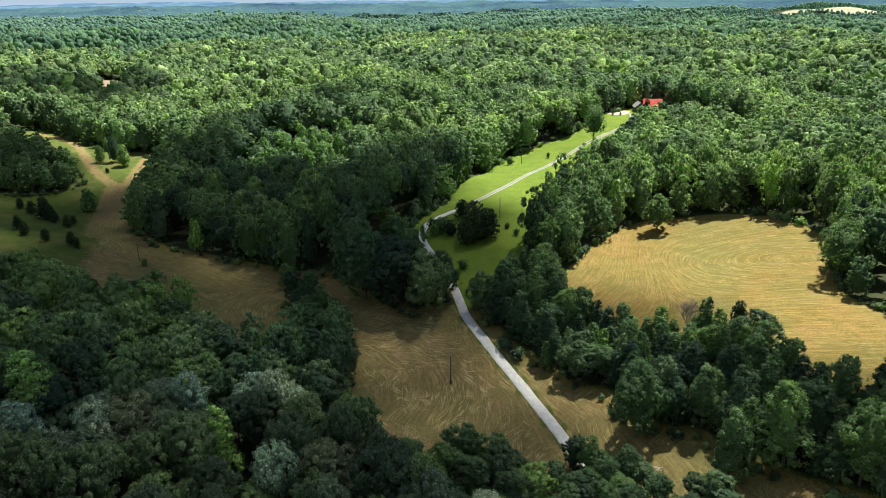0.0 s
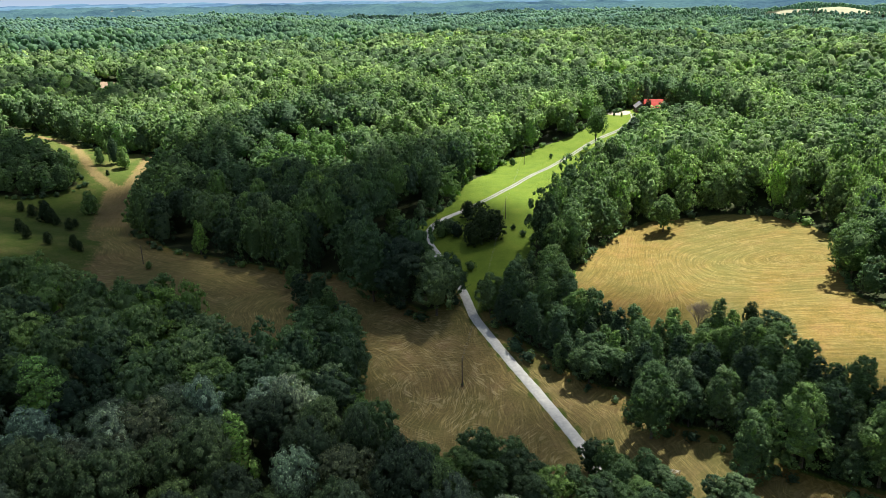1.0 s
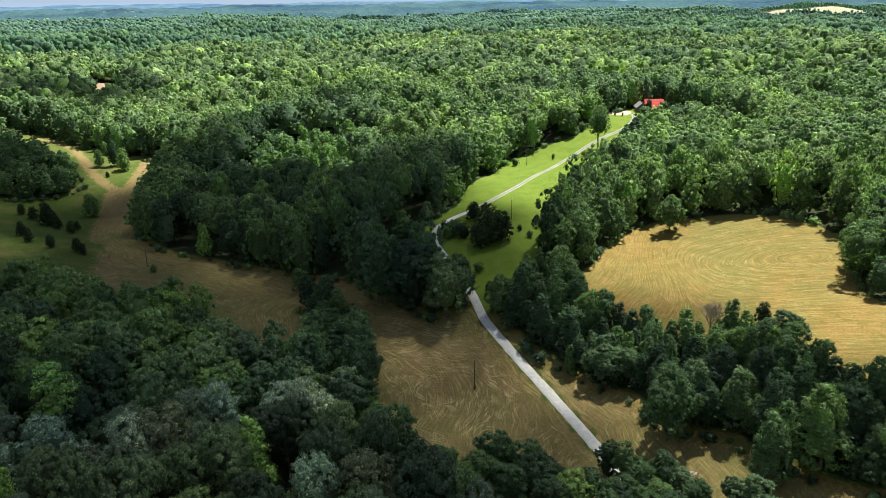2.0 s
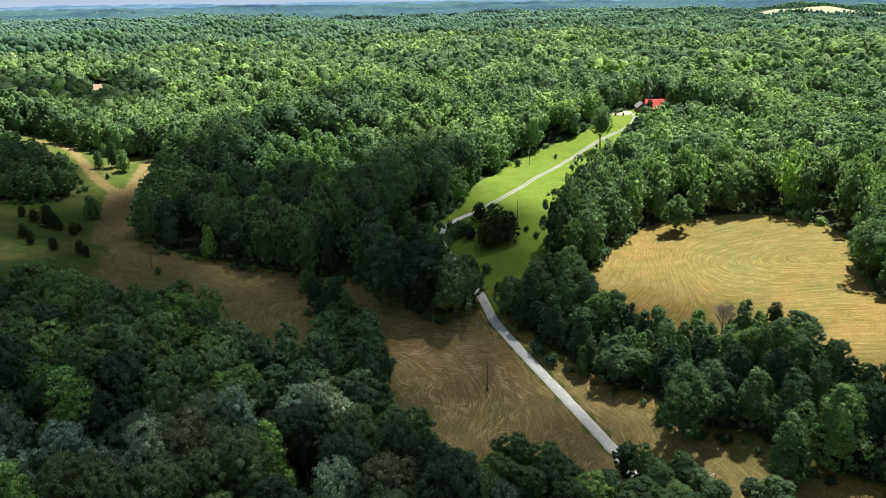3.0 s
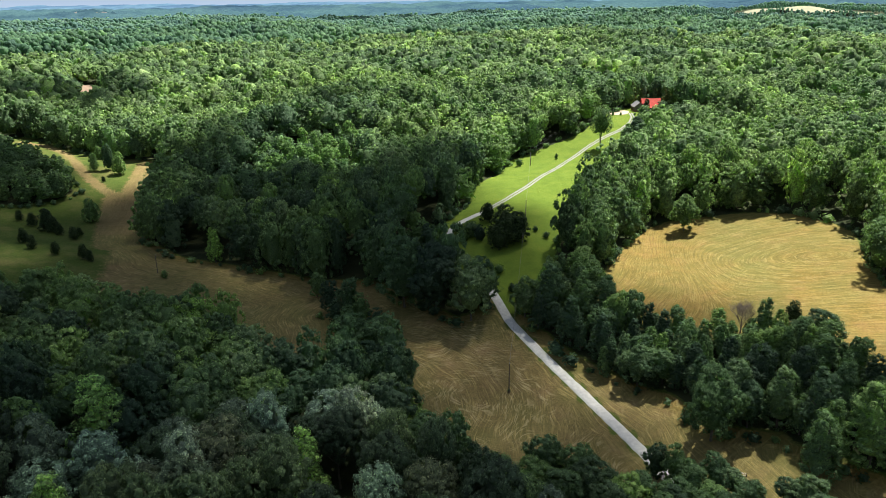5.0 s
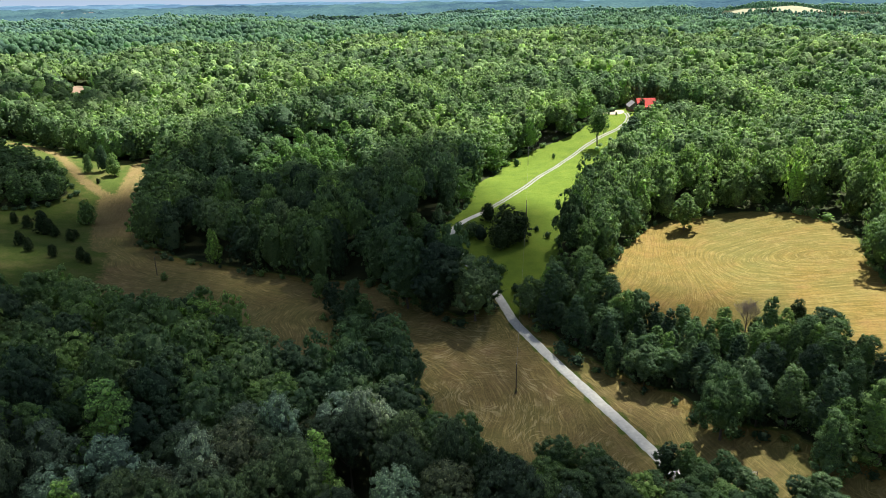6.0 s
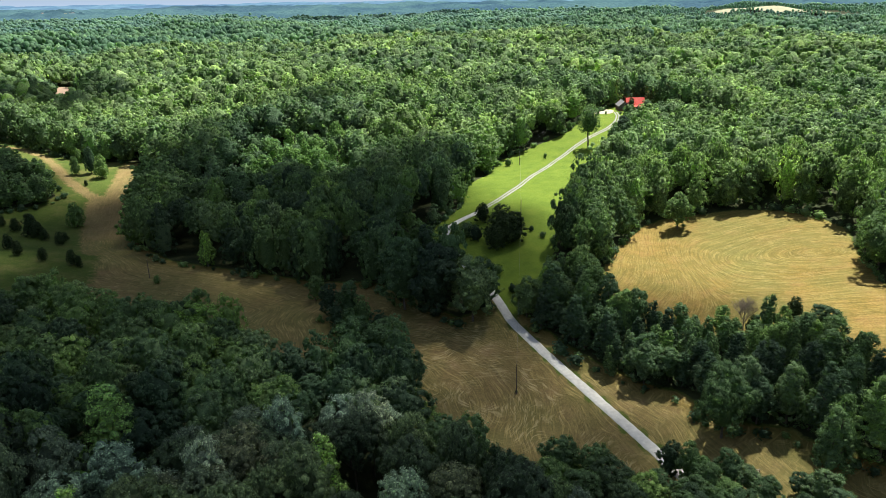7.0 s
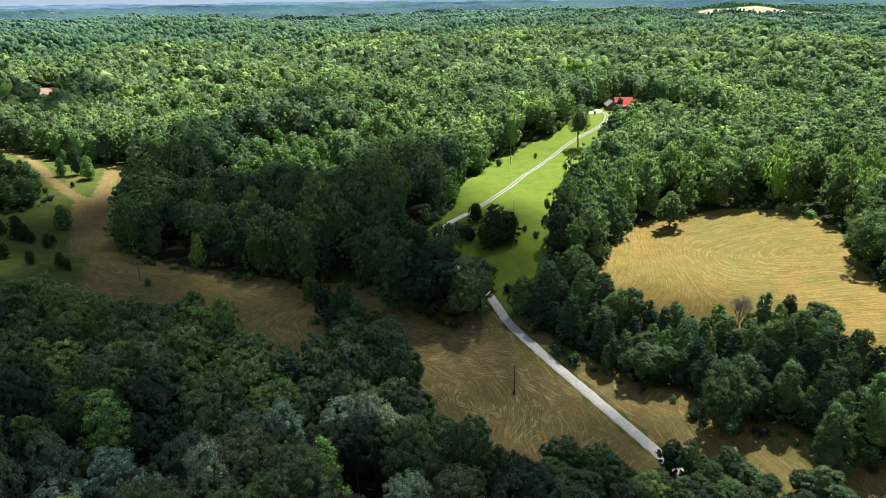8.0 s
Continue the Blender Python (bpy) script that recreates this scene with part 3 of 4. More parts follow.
        V.append(np.stack([tp + tn * pr * (0.75 if dome_rings == 1 else 0.86)] + ring_v, 1).reshape(-1, 3))
        step = 1 + ds * len(profile)
        first = count + np.arange(len(tp))[:, None] * step
        tri = [(0, 1 + k, 1 + (k + 1) % ds) for k in range(ds)]
        if dome_rings == 2:
            for k in range(ds):
                j = (k + 1) % ds
                tri += [(1 + k, 1 + ds + k, 1 + ds + j), (1 + k, 1 + ds + j, 1 + j)]
        F.append((first[:, None, :] + np.array(tri)[None]).reshape(-1, 3))
        count += len(tp) * step
    sides, rings = grid
    U, A = np.meshgrid(np.linspace(0.0, 0.93, rings) if rings > 2 else np.array([0.12, 0.74]), np.arange(sides) * 6.2832 / sides, indexing="ij")
    body = surface(U, A + (np.arange(rings) % 2)[:, None] * 3.1416 / sides, core).reshape(-1, 3)
    top = surface(np.array([1.0]), np.array([0.0]), core)
    i = np.arange(sides * rings).reshape(rings, sides) + count
    j = np.roll(i, -1, axis=1)
    cap = np.full(sides, count + sides * rings)
    F.append(np.concatenate([np.stack([i[:-1], j[:-1], j[1:]], -1).reshape(-1, 3), np.stack([i[:-1], j[1:], i[1:]], -1).reshape(-1, 3),
                             np.stack([i[-1], j[-1], cap], -1)]))
    return np.concatenate(V + [body, top]), np.concatenate(F)


def trunk_shape(seed, top=0.6, thick=0.016, limbs=4, crown_r=0.2):
    r = random.Random(seed)
    bm = bmesh.new()
    lean = (r.uniform(-0.02, 0.02), r.uniform(-0.02, 0.02))
    zs = (-0.03, 0.06, 0.2, 0.4, top, min(0.9, top + 0.25))
    tube(bm, [(lean[0] * z * 3, lean[1] * z * 3, z) for z in zs], [thick * k for k in (1.35, 1.0, 0.85, 0.68, 0.45, 0.12)], 6)
    for k in range(limbs):
        a, z = k * 2.4 + r.uniform(-0.4, 0.4), top * (0.55 + 0.45 * k / limbs)
        x, y = math.cos(a), math.sin(a)
        tube(bm, [(0, 0, z), (x * crown_r * 0.45, y * crown_r * 0.45, z + 0.08), (x * crown_r * 0.85, y * crown_r * 0.85, z + 0.2)],
             [thick * 0.5, thick * 0.32, thick * 0.1], 4)
    me = bpy.data.meshes.new("trunk")
    bm.to_mesh(me)
    bm.free()
    me.materials.append(BARK)
    return me


def crown_mesh(name, shape, mat):
    ob = link_mesh(name, *shape, mat, smooth_faces=True)
    put_attribute(ob, "tint", np.zeros(len(shape[0])))
    me = ob.data
    bpy.data.objects.remove(ob)
    return me


def tree_thing(name, trunk, crown, x, y, h, wide, turn, label, category="tree", group="", sink=0.0):
    """A tree h metres high: an empty at its foot, with trunk and crown."""
    e = new(name)
    e.empty_display_size = 0.5
    e.matrix_basis = pose(x, y, float(height(x, y)) - sink, 0, 0, turn) @ Matrix.Diagonal((h * wide, h * wide, h, 1))
    for n, me in (("trunk", trunk), ("crown", crown)):
        o = new(n, me)
        o.parent = e
    return tagged(e, label, category, group)


def woods(name, shapes, xs, ys, hs, wide, mat, label, seed):
    """Many crowns joined into one mesh, each scaled and turned."""
    r = np.random.RandomState(seed)
    pick = r.randint(0, len(shapes), len(xs))
    V, F, T, base = [], [], [], 0
    zs = height(xs, ys)
    for k, (v, f) in enumerate(shapes):
        sel = np.nonzero(pick == k)[0]
        if not len(sel):
            continue
        a = r.uniform(0, 6.283, len(sel))
        ca, sa = np.cos(a)[:, None], np.sin(a)[:, None]
        h, w = hs[sel][:, None], (hs[sel] * wide[sel])[:, None]
        px = (v[:, 0] * ca - v[:, 1] * sa) * w + xs[sel][:, None]
        py = (v[:, 0] * sa + v[:, 1] * ca) * w + ys[sel][:, None]
        pz = v[:, 2] * h + zs[sel][:, None]
        V.append(np.stack([px, py, pz], -1).reshape(-1, 3))
        F.append((f[None] + (np.arange(len(sel)) * len(v))[:, None, None] + base).reshape(-1, 3))
        T.append(np.repeat(r.uniform(0, 1, len(sel)), len(v)))
        base += len(sel) * len(v)
    ob = link_mesh(name, np.concatenate(V), np.concatenate(F), mat, smooth_faces=True)
    print(name, len(xs), len(ob.data.polygons))
    put_attribute(ob, "tint", np.concatenate(T))
    return tagged(ob, label, "woodland", kind="stuff")


def scatter(spacing, r0, r1, seed, a0=-43.0, a1=49.0, blend=0.0):
    """Tree places in a sector round the flight, with uneven gaps."""
    r = np.random.RandomState(seed)
    out = r1 + 2.5 * blend
    n = np.arange(-out, out, spacing)
    m = np.arange(-60, out, spacing * 0.87)
    x, y = np.meshgrid(n, m)
    x[1::2] += spacing / 2
    x, y = x + r.uniform(-0.36, 0.36, x.shape) * spacing + CX, y + r.uniform(-0.36, 0.36, y.shape) * spacing + CY
    x, y = x.ravel(), y.ravel()
    d, a = np.hypot(x - CX, y - CY), np.degrees(np.arctan2(x - CX, y - CY + 20))
    d = d + r.normal(0, 1, d.shape) * blend
    keep = (d >= r0) & (d < r1) & (a > a0) & (a < a1) & (r.uniform(size=x.shape) > 0.05)
    x, y = x[keep], y[keep]
    keep = open_ground(x, y) < -1.8
    return x[keep], y[keep]


def tree_height(x, y, seed):
    r = np.random.RandomState(seed)
    h = np.full(x.shape, 19.0)
    h = np.where((y < 222) & (x < -24), 16.5, h)                      # wood on the near slope
    h = np.where((y < 232) & (x > 5) & (x < 120) & (open_ground(x, y) > -22), 14.0, h)  # belt between the fields
    h = np.where((x > -75) & (x < 5) & (y > 205) & (y < 300), 21.0, h)  # tall trees by the stream
    h = np.where((x > -26) & (x < 5) & (y > 234) & (y < 290), 10.5, h)   # low trees round the bend of the lane
    h = h * (1 + 0.13 * smooth(300, 450, np.hypot(x, y)) * waves(x, y, 85, 9))
    h = np.where((x < -184) & (x > -300) & (y > 325) & (y < 425), 12.0, h)        # clump beside the track
    h = np.where((x > 98) & (x < 170) & (y > 385) & (y < 460), 8.5, h)            # young growth below the house
    h = np.where((x > -58) & (x < -27) & (y > 184) & (y < 232), 8.5, h)              # low hedge across the field
    h = np.where((x > -108) & (x < -46) & (y > 338) & (y < 425), 11.0, h)          # young growth round the poplars
    far = (np.hypot(x - 1000, y - 1850) < 520)
    h[far] = np.where(edge_distance(FAR_FIELD, x[far], y[far]) > -330, 11.0, h[far])   # young trees round the far hayfield
    h = np.where((np.abs(x + 12 + 0.435 * y) < 13) & (y > 570) & (y < 695), 6.0, h)        # scrub before the far clearing
    return h * r.uniform(0.72, 1.25, x.shape)


CONES = (0.0, 0.15, 0.05, 0.25, 0.1, 0.0, 0.0)
HI = [crown_shape(s, 6200, 0.0124, lift=0.6, domes=130, low=0.42, radius=0.28 + 0.02 * (s % 3), cone=CONES[s] * 0.6, tufts=170, dome_rings=2, dome_size=0.7, lobes=10, core=0.66, puff=0.060, rough=0.55) for s in range(7)]
HI_EDGE = [crown_shape(s, 6200, 0.0128, lift=0.5, domes=170, low=0.08, radius=0.27 + 0.02 * (s % 3), cone=CONES[s], tufts=220, dome_rings=2, dome_size=0.7, lobes=13, core=0.68, puff=0.056, rough=0.5) for s in range(7)]
WOOD_EDGE = [crown_shape(10 + s, 1700, 0.0185, lift=0.5, domes=90, low=0.03, radius=0.28 + 0.02 * (s % 3), cone=CONES[s] * 0.8, tufts=150, dome_sides=4, dome_rings=2, dome_size=0.75, lobes=13, core=0.74, puff=0.058, rough=0.48) for s in range(6)]
WOOD = [crown_shape(10 + s, 1500, 0.0185, lift=0.7, domes=70, low=0.48, radius=0.29 + 0.02 * (s % 3), cone=CONES[s] * 0.8, tufts=100, dome_sides=4, dome_rings=2, dome_size=0.75, lobes=9, core=0.74, puff=0.058, rough=0.45) for s in range(6)]
UPRIGHT = [crown_shape(80 + s, 4600, 0.0122, domes=130, low=0.04, radius=0.235, cone=0.9, tufts=200, dome_rings=2, dome_size=0.7, lobes=22, rough=0.38, core=0.66, puff=0.046) for s in range(4)]
CONIFER = [crown_shape(90 + s, 1900, 0.022, low=0.02, radius=0.38, cone=0.55, tufts=190, dome_size=0.65, domes=110, dome_sides=5, dome_rings=2, puff=0.062, lobes=14, rough=0.22, core=0.78) for s in range(3)]
SHRUB = [crown_shape(95 + s, 700, 0.055, low=0.0, radius=0.55, tufts=80, lobes=9, core=0.78) for s in range(3)]
MID = [crown_shape(20 + s, 130, 0.016, low=0.36, radius=0.30, cone=0.06 * (s % 3), grid=(8, 4), lobes=9, core=0.84, rough=0.52, puff=0.047, domes=36, dome_sides=4, dome_rings=2) for s in range(6)]
MID_EDGE = [crown_shape(20 + s, 200, 0.016, low=0.05, radius=0.28, cone=0.08 * (s % 3), grid=(8, 5), lobes=11, core=0.84, rough=0.45, puff=0.044, domes=64, dome_sides=5, dome_rings=2) for s in range(6)]
LOW = [crown_shape(40 + s, 24, 0.022, low=0.42, radius=0.30, core=0.90, grid=(7, 4), lobes=7, rough=0.5, puff=0.068, domes=9, dome_sides=4, dome_rings=2) for s in range(8)]
FAR = [crown_shape(60 + s, 0, 0, low=0.42, radius=0.30, core=0.95, grid=(6, 3), lobes=5, rough=0.45, puff=0.11, domes=3, dome_sides=4) for s in range(8)]
FARTHEST_TREES = [crown_shape(70 + s, 0, 0, low=0.38, radius=0.31, core=1.0, grid=(5, 2), lobes=5, rough=0.4) for s in range(6)]
HI_MESH = [crown_mesh("crown", s, LEAF) for s in HI]
SILVER_MESH = [crown_mesh("crown", s, SILVER) for s in HI[:4]]
EDGE_MESH = [crown_mesh("crown", s, GREENLEAF) for s in HI_EDGE]
UP_MESH = [crown_mesh("crown", s, GREENLEAF) for s in UPRIGHT]
GROVE_MESH = [crown_mesh("crown", s, GROVE) for s in UPRIGHT + HI_EDGE[1:4]]
FLAME_MESH = [crown_mesh("crown", s, YOUNG) for s in UPRIGHT]
PINE_MESH = [crown_mesh("crown", s, GREENLEAF) for s in CONIFER]
CEDAR_MESH = [crown_mesh("crown", s, CEDAR) for s in CONIFER]
SHRUB_MESH = [crown_mesh("crown", s, GREENLEAF) for s in SHRUB]
TRUNKS = [trunk_shape(s) for s in range(4)]

# trees that stand out: x, y, height, width of crown
rs = np.random.RandomState(13)
STREAM_OAKS = [(-6, 213, 22, 1.05), (-17, 219, 24, 1.05), (-27, 224, 23, 1.0), (-1, 222, 15, 1.0), (-11, 231, 15, 1.1), (-10, 246, 8, 1.2), (-20, 262, 13, 1.1), (-4, 221, 13, 1.0)]
BELT_OAKS = [(36, 195, 16, 0.8), (40, 196, 15, 0.75), (45, 148, 20, 0.95), (81, 169, 11, 1.35), (27, 205, 18, 0.95), (18, 209, 19, 0.95), (11, 212, 14, 0.9),
             (22, 196, 16, 0.9), (29, 187, 15, 0.9), (59, 156, 15, 1.0), (66, 141, 17, 1.0), (72, 131, 20, 1.0), (52, 153, 15, 0.9), (34, 203, 17, 0.95),
             (80, 134, 17, 1.0), (84, 123, 18, 1.1), (92, 130, 17, 1.1), (98, 140, 15, 1.1), (88, 142, 14, 1.0), (61, 163, 10, 1.1)]
BELT_POPLARS = [(70, 177, 14, 0.95), (81, 155, 12, 0.8), (49, 177, 14, 1.0), (46, 186, 13, 0.95), (56, 165, 14, 1.0), (67, 153, 16, 1.0), (73, 145, 15, 1.0), (60, 147, 16, 1.1),
                (60, 130, 17, 1.15), (41, 181, 12, 1.0), (52, 171, 12, 1.0), (63, 170, 11, 1.0), (44, 169, 10, 1.0)] + [(48, 162, 13, 1.05), (65, 134, 16, 1.0), (75, 163, 12, 1.0), (77, 151, 12, 1.0),
                (38, 188, 11, 1.0), (33, 192, 12, 1.0), (76, 170, 11, 1.6), (79, 164, 12, 1.5), (83, 156, 11, 1.4), (76, 158, 12, 1.5), (66, 174, 9, 1.6), (60, 172, 9, 1.5)]
NEAR_OAKS = [(2.5, 137, 12.5, 1.1), (9, 134, 12.5, 1.1), (15, 131, 11, 1.1), (-6, 124, 13, 1.1), (28.5, 139, 8.5, 1.1), (32, 135.5, 10.5, 0.9), (40, 133, 9.5, 1.05), (54.5, 123, 9, 1.2), (36.5, 138, 4.5, 1.3),
             (5, 126, 12, 1.2), (13, 122, 11, 1.2), (23, 131, 8, 1.2), (30, 128, 9, 1.2), (44, 126, 8, 1.2), (48, 119, 8, 1.3), (38, 122, 8, 1.2), (24, 121, 9, 1.2)] + [(62, 114, 8, 1.3), (-2, 116, 12, 1.2), (-1, 131, 12, 1.15), (5.5, 138, 10, 1.0), (11, 129, 12, 1.2), (18, 125, 11, 1.2), (-9, 131, 12, 1.1), (20, 115, 11, 1.3), (8, 114, 12, 1.3), (34, 131, 8, 1.3), (27, 125, 9, 1.3), (33, 122, 9, 1.3), (43, 131, 6.5, 1.4), (36, 127, 7, 1.4), (56, 119, 7, 1.4), (52, 126, 6, 1.3)]
HEDGE = [(-45.5, 221, 12.5, 0.9), (-57, 237, 9, 1.1), (-51, 224, 10.5, 1.0), (-37, 197, 9, 1.6), (-35, 176, 13, 1.0), (-28, 174, 13.5, 1.0), (-44, 210, 8.5, 1.1), (-33, 203, 9, 1.4), (-41, 203, 9, 1.5)]
YOUNG_TREES = [(-86, 129.4, 21, 1.25), (-101, 275.5, 14, 1.0), (-83, 103, 17, 1.0), (-46, 124.4, 17, 1.05), (-101, 395, 14, 1.1), (-95, 421, 15, 1.0), (-82, 413, 15, 1.1), (-68, 400, 15, 1.1),
               (-56, 412, 18, 0.9), (-60, 377, 13, 1.1), (-79, 385, 14, 1.1), (-89, 374, 13, 1.2), (-46, 394, 14, 1.1), (17, 216, 14, 0.8), (-81, 179, 20, 1.2), (-72, 392, 14, 1.1)] + [(-90, 398, 14, 1.1),
               (-66, 385, 13, 1.1), (-75, 403, 15, 1.0), (-52, 384, 13, 1.0), (-86, 388, 13, 1.0), (-88, 351, 15, 1.1), (-80, 362, 15, 1.2), (-96, 362, 14, 1.1), (-70, 368, 15, 1.1), (-62, 362, 13, 1.1), (-75, 376, 15, 1.2), (-84, 371, 15, 1.1), (-92, 377, 14, 1.1), (-58, 390, 15, 1.1), (-70, 352, 13, 1.1), (-66, 378, 14, 1.1)]
LAWN_OAKS = [(97, 391, 12, 1.2), (103, 400, 12, 1.2), (107, 410, 11, 1.2), (93, 382, 11, 1.2), (112, 420, 10, 1.2), (99.5, 403, 9.5, 1.1), (105, 394, 12, 1.2)]
HEROES = LAWN_OAKS + STREAM_OAKS + BELT_OAKS + BELT_POPLARS + NEAR_OAKS + HEDGE + YOUNG_TREES
for trees, meshes, name, label, group in (
        (STREAM_OAKS, EDGE_MESH, "oak_tree", "tall dark green oak at the edge of the stream wood", "trees by the stream"),
        (LAWN_OAKS, EDGE_MESH, "oak_tree", "leafy green oak at the edge of the lawn", "trees beside the lawn"),
        (BELT_OAKS, EDGE_MESH, "oak_tree", "green oak in the belt between the mown fields", "trees of the field belt"),
        (BELT_POPLARS, UP_MESH, "poplar_tree", "upright pointed green poplar between the mown fields", "trees of the field belt"),
        (NEAR_OAKS, EDGE_MESH, "oak_tree", "small spreading green oak beside the gravel lane", "trees beside the lane"),
        (HEDGE, EDGE_MESH, "hedgerow_tree", "bushy green tree in the hedgerow across the hayfield", "hedgerow trees"),
        (YOUNG_TREES, GROVE_MESH, "young_poplar", "bright yellow-green young poplar among darker trees", "young poplars")):
    for k, (x, y, h, w) in enumerate(trees):
        slim = trees is BELT_OAKS and k > 3 and k % 3
        mesh = UP_MESH[rs.randint(4)] if slim else FLAME_MESH[rs.randint(4)] if meshes is GROVE_MESH and y < 140 else meshes[rs.randint(len(meshes))]
        tree_thing(name, TRUNKS[rs.randint(4)], mesh, x, y, h, w * (1.25 if slim else 1.0), rs.uniform(0, 360), label, group=group)

LONE = [crown_mesh("crown", crown_shape(121, 3000, 0.014, low=0.33, radius=0.19, cone=0.1, tufts=300, lobes=16, core=0.76), MIDLEAF),
        crown_mesh("crown", crown_shape(122, 3600, 0.018, low=0.12, radius=0.36, tufts=360, lobes=20, rough=0.4, core=0.74), OAKLEAF),
        crown_mesh("crown", HI_EDGE[2], OAKLEAF)]
tree_thing("oak_tree", TRUNKS[0], LONE[2], 83, 269.5, 15.0, 1.05, 20, "rounded green oak alone at the rim of the hayfield")
tree_thing("walnut_tree", TRUNKS[1], LONE[0], 82, 393, 23.0, 1.1, 50, "tall green tree with a bare trunk on the lawn")
tree_thing("oak_tree", TRUNKS[2], LONE[1], 121, 205, 18, 1.0, 80, "broad spreading oak shading the edge of the hayfield")
tree_thing("oak_tree", TRUNKS[3], LONE[1], 129, 214, 19, 0.9, 200, "broad spreading oak shading the edge of the hayfield")
CEDARS = [(-178, 286, 6, 0.9), (-171, 278, 5.5, 1.0), (-160, 273, 5.2, 1.0), (-164, 298, 5.5, 1.0), (-149, 271, 5.8, 0.9), (-146, 269, 4.5, 0.9), (-190, 317, 6, 1.0),
          (-181, 311, 9.5, 1.0), (-177, 309, 7, 1.0), (-173, 305, 5.5, 0.9), (-198, 323, 5, 1.0), (-186, 388, 3, 1.0)] + [(82, 184, 6.5, 0.95), (69, 182, 5.5, 0.9), (29, 184.5, 5.5, 1.2), (38, 172, 6.5, 1.15), (34, 175, 4.5, 1.0), (7, 281, 7.5, 1.1), (11.5, 260, 14, 1.2), (16, 260, 11, 1.2), (8, 255, 9, 1.2),
          (-165, 305, 4, 1.0), (-208, 300, 6, 1.0), (127, 455, 9, 0.7)]
SAPLINGS = [(-171, 333, 11, 1.55), (-197, 405, 9.5, 1.3), (-190, 408, 14.5, 1.0), (-182, 401, 12, 1.35), (-180, 311, 9, 1.2), (-207, 436, 8, 1.2)]
for i, (x, y, h, w) in enumerate(SAPLINGS):
    tree_thing("sapling", TRUNKS[i % 4], PINE_MESH[i % 3], x, y, h, w * 0.62, i * 77, "bushy green young tree in the meadow beside the track", group="meadow saplings")
for i, (x, y, h, w) in enumerate(CEDARS):
    tree_thing("cedar_tree", TRUNKS[i % 4], CEDAR_MESH[i % 3], x, y, h, w, i * 77, "dark green conical cedar growing in open grass", group="cedars")
SHRUBS = [(35, 380, 4.2, 0.8), (74, 420, 5, 0.8), (70, 421, 4.2, 0.9), (79, 424, 5, 0.8), (-115, 257, 3, 0.8), (-2, 268, 6, 0.8), (2, 264, 6, 0.8), (-5, 273, 4.5, 0.9), (1, 176.5, 1.0, 0.8),
          (56, 385, 3.0, 0.55), (106, 455, 2.4, 0.6), (110, 452, 2.4, 0.5), (0, 269, 5.5, 0.9), (-4, 266, 5, 0.9), (24, 268, 2.2, 0.9), (27, 262, 2.6, 0.9), (3, 232, 3, 1.0), (9, 226, 3, 1.0), (6, 238, 3.4, 1.0)]
for i, (x, y, h, w) in enumerate(SHRUBS):
    tree_thing("shrub", TRUNKS[i % 4], SHRUB_MESH[i % 3], x, y, h, w, i * 61, "leafy green shrub on the mown grass", "shrub", "shrubs")


belt_x, belt_y = scatter(4.7, 110, 260, 51)
keep = (belt_x > 9) & (belt_x < 104) & (belt_y < 232) & (belt_y > 116) & (open_ground(belt_x, belt_y) > -16)
for hx, hy, hh, hw in HEROES:
    keep &= np.hypot(belt_x - hx, belt_y - hy) > 3.4
BELT_FILL = [(float(x), float(y), float(rs.uniform(7, 12.5)), float(rs.uniform(0.9, 1.25))) for x, y in zip(belt_x[keep], belt_y[keep])]
for i, (x, y, h, w) in enumerate(BELT_FILL):
    tree_thing("thicket_tree", TRUNKS[i % 4], (UP_MESH * 4 + EDGE_MESH)[rs.randint(23)], x, y, h, w, rs.uniform(0, 360),
               "small green tree in the thicket between the fields", group="thicket trees")
HEROES += BELT_FILL


def apart_from_heroes(x, y, reach=5.2):
    keep = np.ones(x.shape, bool)
    for hx, hy, hh, hw in HEROES:
        keep &= np.hypot(x - hx, y - hy) > reach
    return keep


near_x, near_y = scatter(8.0, 60, 330, 11, -40, 46)
keep = apart_from_heroes(near_x, near_y)
for hx, hy in ((-80, 122), (-43, 118), (-78, 97)):          # gaps in the canopy before the young poplars
    keep &= np.hypot(near_x - hx, near_y - hy) > 5.5
near_x, near_y = near_x[keep], near_y[keep]
near_h = tree_height(near_x, near_y, 12)
order = np.argsort(np.hypot(near_x + 15, near_y))
near_x, near_y, near_h = near_x[order], near_y[order], near_h[order]
near_w = rs.uniform(0.82, 1.16, near_x.shape) * np.clip(14.6 / near_h, 0.62, 1.05)
at_edge = open_ground(near_x, near_y) > -8
SINGLE = 200
for i in range(SINGLE):
    silver = rs.uniform() < 0.2
    meshes = SILVER_MESH if silver else EDGE_MESH if at_edge[i] else HI_MESH
    tree_thing("oak_tree", TRUNKS[i % 4], meshes[rs.randint(len(meshes))], near_x[i], near_y[i], near_h[i], near_w[i], rs.uniform(0, 360),
               "pale silvery-green oak standing in the dense wood" if silver else "leafy green oak standing in the dense summer wood", group="trees of the near wood")
later = np.arange(len(near_x)) >= SINGLE
# same trees, but the sunny side gets the painted-bright leaf copy
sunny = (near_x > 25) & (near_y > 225)
